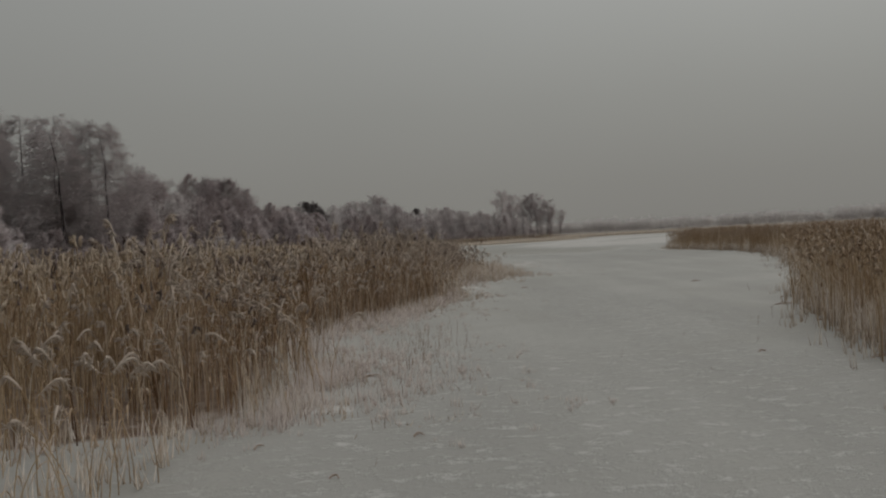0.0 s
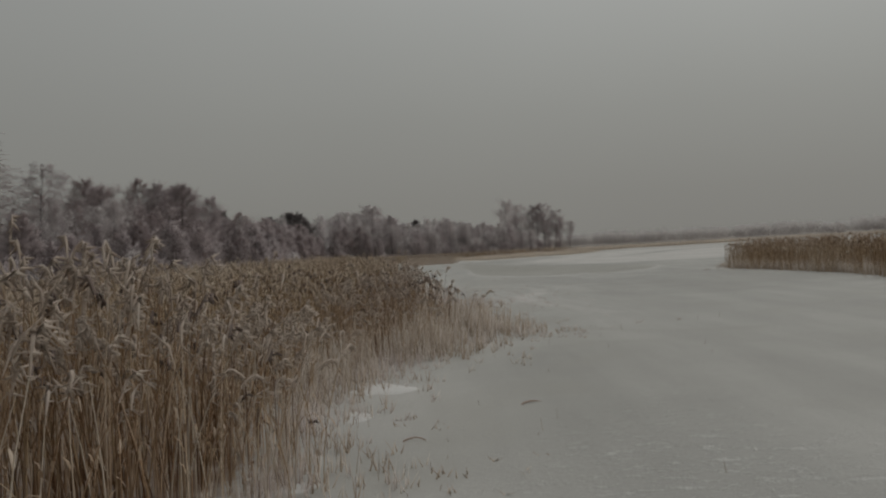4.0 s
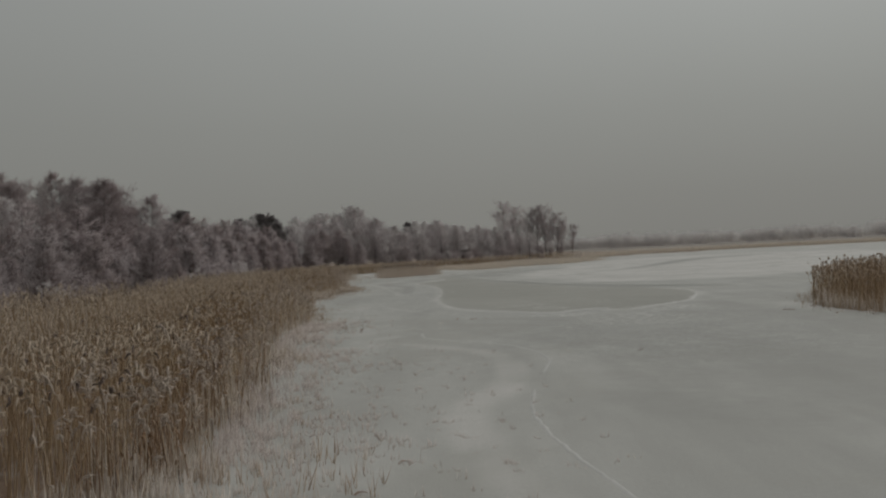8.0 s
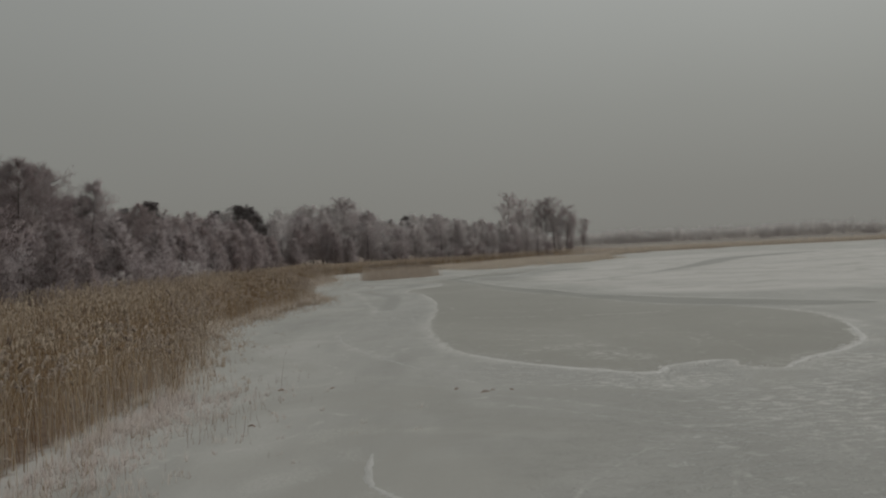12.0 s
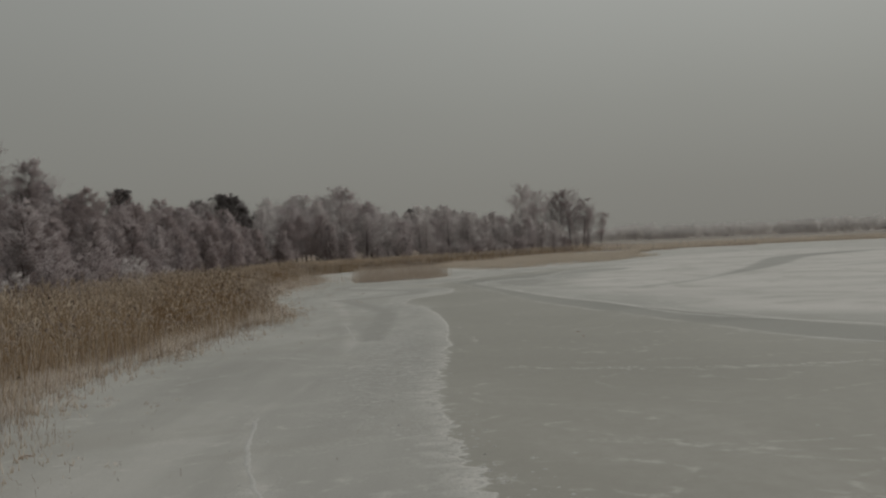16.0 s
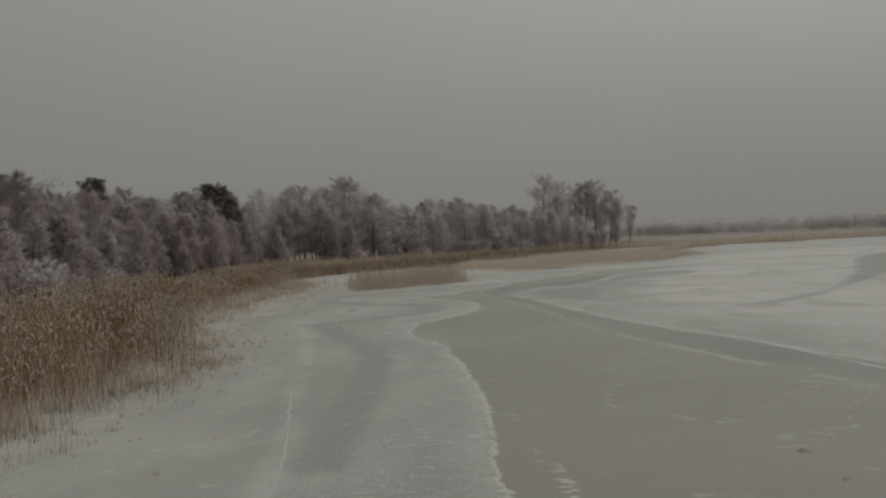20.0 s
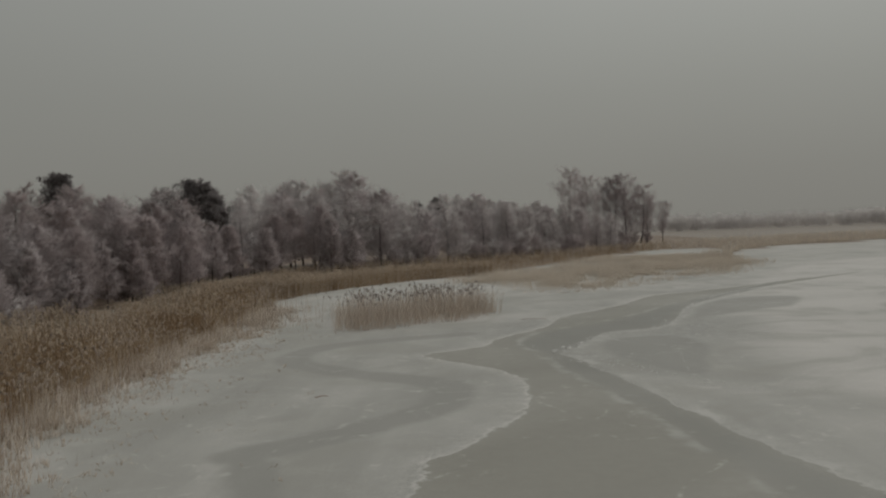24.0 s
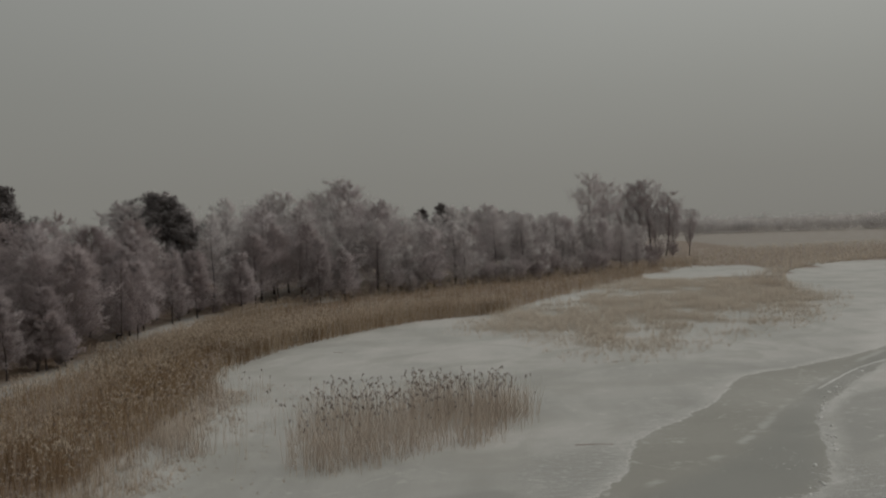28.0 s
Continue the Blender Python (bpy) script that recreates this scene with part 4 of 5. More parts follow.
def clump_bed():
    """Reeds standing apart on the ice, pale with dark ragged heads."""
    rng = np.random.default_rng(13)
    shapes = [slim(reed_shape(180 + k, 2.0 + 0.1 * k, 0, plume=k % 2 == 0, head=0.8)) for k in range(8)]
    spots = np.column_stack([rng.uniform(-10, 9, 20000), rng.uniform(238, 259, 20000)])
    d = region(spots, curve_through(CLUMP, 5, True))
    thin = clumpy(*spots.T)
    spots = spots[rng.random(len(spots)) < np.clip(d / 2.8 + 0.12, 0, 0.58) * np.clip(thin * 1.5, 0.15, 1)]
    spots = np.concatenate([spots, rng.normal((-14.4, 258), (1.3, 0.9), (45, 2)), rng.normal((-13.4, 245.8), (1.4, 1.0), (150, 2)), rng.normal((-9.2, 249), (1.2, 3), (8, 2))])
    near_edge = np.interp(spots[:, 0], [-7.2, -5.2, -1.7, 1.5, 4.2, 7.0], [245, 240.6, 242, 245, 246.2, 254])
    back = (rng.random(len(spots)) < np.where(spots[:, 1] - near_edge > 5.0, 0.6, 0.16))
    bare = [slim(reed_shape(190 + k, 1.85 + 0.1 * k, 0, plume=False)) for k in range(4)]
    groups = [planted(shapes, spots[back], rng, (0.88, 1.1), 0.07), planted(bare, spots[~back], rng, (0.7, 1.08), 0.09)]
    data = mesh_of("reed_clump", *joined(groups), [RIMED_STALK, DARK_PLUME, RIMED_STALK])
    return tagged(new("reed_clump", data), "island of pale reeds with dark seed heads on the ice", "reed clump", kind="stuff")


def tuft_shape(seed, height, blades, thick=0.016):
    """A small tuft of dry stems."""
    rng = np.random.default_rng(seed)
    pile = Pile()
    way = np.column_stack([rng.normal(0, 0.1, (blades, 2)), np.ones(blades)])
    pile.spikes(rng.normal(0, 0.09, (blades, 3)) * np.array([1, 1, 0]), way, height * rng.uniform(0.6, 1.1, blades), thick, 0)
    return pile.arrays()


def spit_bed():
    rng = np.random.default_rng(14)
    spots = np.column_stack([rng.uniform(-4, 62, 170000), rng.uniform(266, 392, 170000)])
    d = region(spots, curve_through(SPIT, 5, True))
    keep = (d > -6) & ~inside(spots, INLET)
    spots, d = spots[keep], d[keep]
    thin = clumpy(spots[:, 0] * 0.5, spots[:, 1] * 0.5)
    keep = rng.random(len(spots)) < np.clip(d / 13 + 0.3, 0, 0.75) * np.clip(thin * 2.0 - 0.55, 0.05, 1)
    tall = np.clip(0.7 + 0.5 * (thin[keep] - 0.4) + 0.015 * d[keep], 0.45, 1.3)
    shapes = [tuft_shape(200 + k, 1.0 + 0.08 * k, 4, 0.010) for k in range(5)]
    data = mesh_of("reed_fringe", *planted(shapes, spots[keep], rng, (0.75, 1.2), 0.1, tall), [PALE_STALK])
    return tagged(new("reed_fringe", data), "thin pale fringe of short reeds on snowy ice", "reed fringe", kind="stuff")


def far_bed():
    rng = np.random.default_rng(15)
    line = curve_through(FAR_SHORE, 8)
    x = rng.uniform(50, 420, 15000)
    y = np.interp(x, line[:, 0], line[:, 1]) + 1 + 110 * rng.random(15000) ** 1.8
    shapes = [tuft_shape(220 + k, 1.8 + 0.15 * k, 5) for k in range(4)]
    spots = np.column_stack([x, y])
    v, t, s = planted(shapes, spots[~inside(spots, INLET)], rng, (0.8, 1.2), 0.1)
    data = mesh_of("reed_bed", v, t, s, [PALE_STALK])
    return tagged(new("reed_bed", data), "distant band of pale dry reeds along the far shore", "reed bed", kind="stuff")


def stubble():
    """Short bare stems frozen into the ice in front of the beds, taller towards the reeds."""
    rng = np.random.default_rng(16)
    y = rng.uniform(24, 262, 11000)
    off = rng.exponential(1.7, 11000) - 0.3
    x = shore_x(y) + off
    keep = rng.random(11000) < np.clip(clumpy(x * 1.6, y * 0.9) * 2.4 - 0.9, 0.02, 1) * np.interp(y, [24, 58, 70, 106, 116, 145, 150], [0.6, 0.6, 1, 1, 0.3, 0.3, 1])
    west, tall = np.column_stack([x, y])[keep], np.clip(1.9 * np.exp(-off[keep] / 1.3), 0.35, 2.2) * np.interp(y[keep], [140, 150, 200, 210], [1, 0.6, 0.6, 1])
    y = rng.uniform(28, 130, 1500)
    off = rng.exponential(0.7, 1500) - 0.3
    x = east_x(y) - off
    keep = rng.random(1500) < np.clip(clumpy(x, y) * 2 - 0.7, 0.03, 1)
    east, tall_east = np.column_stack([x, y])[keep], np.clip(1.8 * np.exp(-off[keep]), 0.4, 2)
    more = [rng.normal(middle, spread, (count, 2)) for middle, spread, count in (((3.2, 38.5), (0.6, 3.0), 170), ((2.9, 130), (0.9, 2.2), 70), ((3.6, 126.5), (0.5, 0.5), 30), ((2.4, 135.5), (0.9, 1.0), 40), ((1.6, 122), (0.5, 2.0), 40))]
    low = np.linspace(150, 196, 1700)
    more.append(np.column_stack([shore_x(low) + 2.9 * rng.random(1700) ** 1.3 * (0.7 + 0.3 * np.sin(low * 0.8)), low]))
    more = np.concatenate(more)
    spots = np.concatenate([west, east, more])
    tall = np.concatenate([tall, tall_east, rng.uniform(0.4, 1.0, len(more))])
    v, t, s = planted(BARE_STEMS, spots, rng, (0.5, 1.2), 0.22, tall)
    s = np.where(np.repeat(rng.random(len(s) // 20 + 1) < 0.55, 20)[: len(s)], 1, s)
    data = mesh_of("reed_stubble", v, t, s, [STUB, FRINGE, STUB])
    return tagged(new("reed_stubble", data), "scattered short reed stems frozen into the ice", "reed stubble", kind="stuff")


def shore_fringe():
    """Short frosted stems, thinning out from the foot of the bed onto the ice."""
    rng = np.random.default_rng(17)
    n = 26000
    y = rng.uniform(26, 266, n)
    off = rng.exponential(1.0, n) * np.interp(y, [26, 190, 215, 266], [1.1, 1.1, 2.2, 2.6]) - 0.9
    x = shore_x(y) + 0.4 * np.sin(y * 0.9) + off
    thin = clumpy(x * 0.8, y * 0.5)
    width = np.interp(y, [26, 64, 70, 86, 95, 112, 118, 146, 152, 264], [0.3, 0.3, 0.8, 0.9, 0.6, 0.5, 0.2, 0.2, 0.75, 1.1])
    keep = rng.random(n) < np.clip(thin * 2.2 - 0.55, 0.02, 1) * width * 0.8 * np.where((y > 82) & (y < 112), 0.5, 1)
    tall = np.clip(1.25 - 0.32 * off[keep], 0.25, 1.4) * np.interp(y[keep], [60, 68, 86, 95, 150, 190], [0.45, 1.0, 1.0, 0.6, 0.6, 0.9]) * np.where((y[keep] > 68) & (y[keep] < 88), 1.15, 1.0)
    shapes = [tuft_shape(240 + k, 0.75 + 0.1 * k, 4) for k in range(5)]
    shapes = [(v, t, s + k % 2) for k, (v, t, s) in enumerate(shapes)]
    spots = np.column_stack([x, y])[keep]
    y = rng.uniform(28, 140, 3600)
    off = rng.exponential(0.45, 3600) - 0.8
    keep = rng.random(3600) < 0.5
    spots = np.concatenate([spots, np.column_stack([east_x(y) - off, y])[keep]])
    tall = np.concatenate([tall, np.clip(1.2 - 0.4 * off[keep], 0.25, 1.4)])
    # the sparse, low and frosted corner behind the point of the bed
    bare = np.column_stack([rng.uniform(2.5, 9.4, 900), rng.uniform(81.5, 95, 900)])
    bare = bare[rng.random(900) < np.clip(1.25 - (bare[:, 0] - 3) / 7, 0.1, 0.9) * np.clip(clumpy(bare[:, 0] * 2, bare[:, 1] * 2) * 1.6 - 0.25, 0.08, 1)]
    spots, tall = np.concatenate([spots, bare]), np.concatenate([tall, rng.uniform(0.35, 1.0, len(bare))])
    low = np.column_stack([rng.uniform(-8, -0.2, 420), rng.uniform(24, 29.5, 420)])
    low = low[rng.random(420) < np.clip(clumpy(low[:, 0] * 1.5, low[:, 1] * 1.5) * 1.6 - 0.3, 0.05, 1)]
    spots, tall = np.concatenate([spots, low]), np.concatenate([tall, rng.uniform(0.3, 0.95, len(low))])
    groups = [planted(shapes, spots, rng, (0.6, 1.2), 0.16, tall)]
    # low rosy stubble, well out on the ice
    y = rng.uniform(23, 134, 9000)
    wide = np.interp(y, [23, 46, 52, 66, 80, 95, 110, 120, 134], [1.5, 1.3, 0.5, 0.7, 1.2, 2.4, 2.2, 1.3, 1.6])
    off = rng.exponential(1.0, 9000) * wide - 0.2
    x = shore_x(y) + off
    keep = rng.random(9000) < np.clip(clumpy(x * 1.5, y * 0.8) * 2.2 - 0.6, 0.03, 1) * np.interp(y, [46, 52, 66, 76], [1, 0.4, 0.4, 1])
    short = [(v, t, s + 2) for v, t, s in (tuft_shape(250 + k, 0.34 + 0.06 * k, 6, 0.009) for k in range(4))]
    groups.append(planted(short, np.column_stack([x, y])[keep], rng, (0.5, 1.3), 0.3, np.clip(1.2 - 0.12 * off[keep], 0.5, 1.2)))
    data = mesh_of("reed_fringe", *joined(groups), [FRINGE, PALE_FRINGE, ROSY_FRINGE])
    return tagged(new("reed_fringe", data), "pale frosted fringe of short stems before the reeds", "reed fringe", kind="stuff")


def fallen_reed(x, y, turn, long, count, seed):
    """Broken reed stems lying on the ice."""
    rng = np.random.default_rng(seed)
    root = new("fallen_reed")
    for _ in range(count):
        u = np.linspace(0, 1, 5)
        a = rng.normal(0, 0.25)
        path = np.column_stack([long * (u - 0.5) * np.cos(a), long * (u - 0.5) * np.sin(a) + 0.05 * np.sin(3 * u) + rng.normal(0, 0.03), 0.012 + 0.06 * rng.random() * np.sin(np.pi * u)])
        pile = Pile()
        pile.tube(path, 0.009 * (1 - 0.5 * u), 4)
        part("stem", pile.mesh("stem", [STUB]), root)
    root.matrix_basis = pose(x, y, 0, 0, 0, turn)
    return tagged(root, "dark broken reed stems lying on the ice", "fallen reed", "fallen reeds on the ice")


west_bed(), shore_fringe(), east_bed(), clump_bed(), spit_bed(), far_bed(), stubble()


NEAR_FALLEN = [(3.5, 28.4, 10, 0.25, 4), (0.9, 28.1, 60, 0.4, 3), (2.4, 26.2, -20, 0.2, 3), (0.8, 34.1, 0, 0.4, 3), (2.1, 34.4, 12, 0.7, 4), (11.9, 35.4, 5, 0.3, 3), (16.2, 41.1, -5, 0.9, 4), (17.1, 46.6, 8, 1.1, 4), (14.0, 33.7, 20, 0.8, 4), (15.6, 38.4, -15, 1.0, 3), (9.6, 94, 40, 0.4, 3), (8.7, 95.4, 70, 0.4, 3), (8.4, 63.2, 15, 0.7, 3), (6.0, 60.2, -10, 0.6, 3), (8.9, 91.7, 40, 0.4, 3), (18.4, 49.5, -10, 0.8, 3), (18.3, 62, 12, 0.9, 3)]
FAR_FALLEN = [(9.6, 246.0, 0, 3.0, 2), (32.3, 128, -30, 1.2, 4), (-11.8, 281.7, -35, 2.2, 2), (-1.9, 216, 30, 0.9, 4), (11.7, 131.9, 5, 0.45, 5), (12.0, 132.3, 70, 0.3, 4), (10.7, 132.7, 40, 0.3, 4), (12.7, 132.2, 100, 0.3, 4), (5.9, 134, 80, 0.35, 4), (3.9, 134, 20, 0.4, 4), (4.4, 127.8, -30, 0.4, 5), (15.7, 173.0, 0, 0.35, 3), (15.7, 170.8, 15, 0.3, 2), (-2.0, 149.5, 50, 0.5, 4), (14.7, 272, 10, 2.0, 2)]
for number, (x, y, turn, long, count) in enumerate(NEAR_FALLEN + FAR_FALLEN):
    fallen_reed(x, y, turn, 0.7 * long, count, 600 + number)


# single reeds that stand out along the near edge
def single_reed(seed):
    rng = np.random.default_rng(seed)
    height = rng.uniform(1.3, 2.3)
    root = new("reed")
    turn = rng.random() * 6.28
    bow = np.array([np.cos(turn), np.sin(turn), 0])
    lean = rng.uniform(0.1, 0.55) * height
    u = np.linspace(0, 1, 8)
    path = bow * (lean * u**2)[:, None] + np.array([0, 0, 1.0]) * (height * (u - 0.18 * (lean / height) * u**2))[:, None]
    path[0, 2] = -0.03
    pile = Pile()
    pile.tube(path, 0.008 * (1 - 0.5 * u), 5)
    part("stalk", pile.mesh("stalk", [REED_STALK]), root)
    head = Pile()
    v = np.linspace(0, 1, 6)
    long = rng.uniform(0.24, 0.36)
    tip = path[-1] + bow * (long * np.sin(v * 1.5))[:, None] + np.array([0, 0, 1.0]) * (long * 0.5 * np.sin(v * 2.8))[:, None]
    head.tube(tip, 0.017 * np.array([0.4, 1.0, 1.3, 1.2, 0.8, 0.2]), 4)
    w = rng.random(34)
    base = np.array([np.interp(w, v, tip[:, k]) for k in range(3)]).T
    head.spikes(base, bow * 0.6 + rng.normal(0, 0.5, (34, 3)) + np.array([0, 0, -0.5]), rng.uniform(0.07, 0.17, 34), 0.010)
    part("plume", head.mesh("plume", [REED_PLUME]), root, "drooping frosted seed plume")
    for _ in range(2):
        at = rng.uniform(0.3, 0.8)
        foot = np.array([np.interp(at, u, path[:, k]) for k in range(3)])
        a = rng.random() * 6.28
        out = np.array([np.cos(a), np.sin(a), 0.0])
        long = rng.uniform(0.3, 0.55)
        s = np.linspace(0, 1, 5)
        leaf = Pile()
        leaf.blade(foot + out * (long * 0.6 * s)[:, None] + np.array([0, 0, 1.0]) * (long * (0.6 * s - s**2))[:, None], 0.011 * np.array([0.6, 1, 1, 0.7, 0.1]), np.array([-out[1], out[0], 0]))
        part("leaf", leaf.mesh("leaf", [REED_LEAF]), root)
    return tagged(root, "single dry reed with a bowed frosted plume", "reed", "reeds at the edge of the bed")


firsts = [single_reed(300 + k) for k in range(6)]
rng = np.random.default_rng(21)
edge_spots = []
for y in np.concatenate([rng.uniform(26, 58, 44), rng.uniform(58, 79, 12)]):
    edge_spots.append((float(shore_x(y)) + rng.uniform(-0.4, 0.9), float(y)))
edge_spots += [(rng.uniform(-1.7, 0.1), rng.uniform(23.6, 26.6)) for _ in range(16)]
edge_spots += [(rng.uniform(-3.4, -1.8), rng.uniform(27, 29.4)) for _ in range(12)]
for number, (x, y) in enumerate(edge_spots):
    m = pose(x, y, 0, 0, 0, float(rng.uniform(0, 360)))
    if number < len(firsts):
        firsts[number].matrix_basis = m
    else:
        copy_thing(firsts[number % len(firsts)], m)


# ---- trees ----
def profile(kind, h):
    """Crown radius, as part of the widest, by height within the crown."""
    if kind == "larch":
        return 0.27 + 0.73 * (1 - h) ** 0.75
    if kind == "cone":
        return 0.12 + 0.95 * (1 - h) ** 0.8
    if kind == "fan":
        return 0.22 + 0.78 * np.sin(np.pi * (0.2 + 0.72 * h))
    if kind == "shrub":
        return 0.55 + 0.45 * np.sin(np.pi * (0.2 + 0.75 * h))
    return 0.05 + 0.95 * np.sin(np.pi * (0.34 + 0.635 * h)) ** 1.15


SHAPE = {  # rise of the limbs, sag, scatter of the sprays, their own lift, where on the limb they begin
    "birch": (1.35, 0.5, 0.34, 0.3, 0.12),
    "larch": (0.1, 0.16, 0.24, -0.05, 0.28),
    "cone": (0.85, 0.15, 0.32, 0.25, 0.12),
    "shrub": (1.3, 0.25, 0.42, 0.3, 0.15),
    "fan": (2.3, 0.5, 0.3, 0.25, 0.25),
}


def tree(seed, kind, height, wide, low, limbs, twigs, looks, label, category):
    """A tree with trunk, limbs and a crown of fine twigs, bare and toned darker for crown shade within, frosted
    without; low is the height of the lowest limbs.
    """
    rng = np.random.default_rng(seed)
    root = new(category.replace(" ", "_"))
    stems = 1 if kind != "shrub" else 5
    wood, boughs, crown = Pile(), Pile(), Pile()
    bases, ways, outer = [], [], []
    lift, sag, wild, up, begin = SHAPE[kind]
    for stem in range(stems):
        top = height * (1 if stem == 0 else rng.uniform(0.65, 0.95))
        a = rng.random() * 6.28
        spread = 0.0 if stems == 1 else wide * 0.45
        u = np.linspace(0, 1, 8)
        wob = np.cumsum(rng.normal(0, 0.012 * top, (8, 2)), 0) * (u[:, None] ** 0.5)
        trunk = np.column_stack([wob[:, 0] + np.cos(a) * spread * u, wob[:, 1] + np.sin(a) * spread * u, top * u])
        trunk[0] = (0, 0, -0.3)
        thick = (0.0115 if stems == 1 else 0.007) * height * (1.35 if kind == "larch" else 1.0)
        wood.tube(trunk, thick * (1 - 0.93 * u**0.8), 6)
        for k in range(limbs // stems):
            h = (k + rng.random()) / (limbs // stems)
            at = low + (0.985 - low) * h
            foot = np.array([np.interp(at, u, trunk[:, i]) for i in range(3)])
            a = k * 2.4 + rng.normal(0, 0.5)
            out = np.array([np.cos(a), np.sin(a), 0.0])
            # every side and height of a crown has lobes and gaps of its own
            lobe = 1 + 0.22 * np.sin(3 * a + 7 * h + seed) + 0.14 * np.sin(2 * a - 11 * h + 2.3 * seed)
            reach = wide * profile(kind, h) * rng.uniform(0.7, 1.1) * lobe / (1 if stems == 1 else 1.7)
            rise = lift * rng.uniform(0.7, 1.25) * ((1.15 - 0.7 * h) if kind == "fan" else (0.55 + 0.45 * h))
            s = np.linspace(0, 1, 5)
            limb = foot + out * (reach * s)[:, None] + np.array([0, 0, 1.0]) * (reach * (rise * s - sag * s**2.4))[:, None]
            limb[1:] += rng.normal(0, 0.035 * reach, (4, 3))
            boughs.tube(limb, np.maximum(0.0026 * height * (1 - h * 0.6) * (1 - 0.85 * s), 0.009), 3)
            count = max(3, int(twigs / limbs * (0.5 + reach / wide)))
            w = rng.uniform(begin, 1.0, count) ** 0.75
            spot = np.array([np.interp(w, s, limb[:, i]) for i in range(3)]).T
            bases.append(spot + rng.normal(0, 0.1 if kind == "larch" else 0.14, (count, 1)) * reach * rng.normal(0, 0.7, (count, 3)) + rng.normal(0, 0.08 * reach, (count, 3)))
            along = (limb[-1] - limb[1]) / (np.linalg.norm(limb[-1] - limb[1]) + 1e-9)
            ways.append(along * 0.9 + rng.normal(0, wild, (count, 3)) + np.array([0, 0, up]))
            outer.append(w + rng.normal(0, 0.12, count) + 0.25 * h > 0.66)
    bases, ways, outer = np.concatenate(bases), np.concatenate(ways), np.concatenate(outer)
    n = len(bases)
    scale = {"shrub": 0.8}.get(kind, 1.0) * (0.5 + height / 34)
    fat = min(1.8, (2600 / max(twigs, 200)) ** 0.5)
    long, thin = scale * rng.uniform(0.6, 1.5, n), 0.038 * fat * rng.uniform(0.6, 1.3, n)
    # finer sprays start part of the way along each twig
    ways_2 = ways / np.linalg.norm(ways, axis=1, keepdims=True)
    more, ways_3 = bases + ways_2 * (scale * 0.45), ways_2 + rng.normal(0, 0.4, (n, 3))
    long_2, thin_2 = scale * rng.uniform(0.3, 0.8, n), 0.03 * fat * rng.uniform(0.6, 1.2, n)
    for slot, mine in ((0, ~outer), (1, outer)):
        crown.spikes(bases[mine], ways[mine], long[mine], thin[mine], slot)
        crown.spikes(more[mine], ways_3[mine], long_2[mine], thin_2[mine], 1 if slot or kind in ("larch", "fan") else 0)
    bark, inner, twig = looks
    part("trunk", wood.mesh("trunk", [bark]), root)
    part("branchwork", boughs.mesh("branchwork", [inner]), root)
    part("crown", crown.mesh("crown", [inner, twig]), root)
    return tagged(root, label, category)


def pine(seed, height, wide, low):
    """A pine: bare lower trunk and a ragged crown of dense needle clumps at the ends of its limbs."""
    rng = np.random.default_rng(seed)
    root = new("pine_tree")
    wood, boughs, crown = Pile(), Pile(), Pile()
    u = np.linspace(0, 1, 8)
    trunk = np.column_stack([np.cumsum(rng.normal(0, 0.008 * height, (8, 2)), 0) * (u[:, None] ** 0.5), height * u])
    trunk[0] = (0, 0, -0.3)
    wood.tube(trunk, 0.0125 * height * (1 - 0.9 * u**0.8), 6)
    limbs = 66
    for k in range(limbs):
        h = (k + rng.random()) / limbs
        at = low + (0.97 - low) * h
        foot = np.array([np.interp(at, u, trunk[:, i]) for i in range(3)])
        a = k * 2.4 + rng.normal(0, 0.4)
        out = np.array([np.cos(a), np.sin(a), 0.0])
        reach = wide * (0.07 + 0.93 * np.sin(np.pi * (0.33 + 0.64 * h)) ** 1.2) * rng.uniform(0.55, 1.08) * (1 + 0.2 * np.sin(2 * a + 9 * h + seed))
        s = np.linspace(0, 1, 4)
        limb = foot + out * (reach * s)[:, None] + np.array([0, 0, 1.0]) * (reach * (0.2 + 0.45 * h) * s**1.3)[:, None]
        boughs.tube(limb, 0.0035 * height * (1 - 0.6 * h) * (1 - 0.8 * s) + 0.012, 4)
        for spot in (0.35, 0.68, 0.98):
            middle = np.array([np.interp(spot, s, limb[:, i]) for i in range(3)]) + rng.normal(0, 0.12 * wide, 3) * np.array([1, 1, 0.6])
            n = 44
            way = rng.normal(0, 1, (n, 3))
            way /= np.linalg.norm(way, axis=1, keepdims=True)
            size = rng.uniform(0.5, 0.95) * (0.75 + 0.25 * np.sin(np.pi * h)) * wide / 4
            at_tuft = middle + way * size * rng.uniform(0.4, 1.0, (n, 1)) * np.array([1.25, 1.25, 0.8])
            crown.spikes(at_tuft, way + np.array([0, 0, 0.5]), rng.uniform(0.25, 0.5, n), rng.uniform(0.09, 0.15, n))
    part("trunk", wood.mesh("trunk", [PINE_BARK]), root)
    part("branchwork", boughs.mesh("branchwork", [PINE_BARK]), root)
    part("crown", crown.mesh("crown", [NEEDLE]), root)
    return tagged(root, "dark green pine standing above the frosted trees", "pine tree")


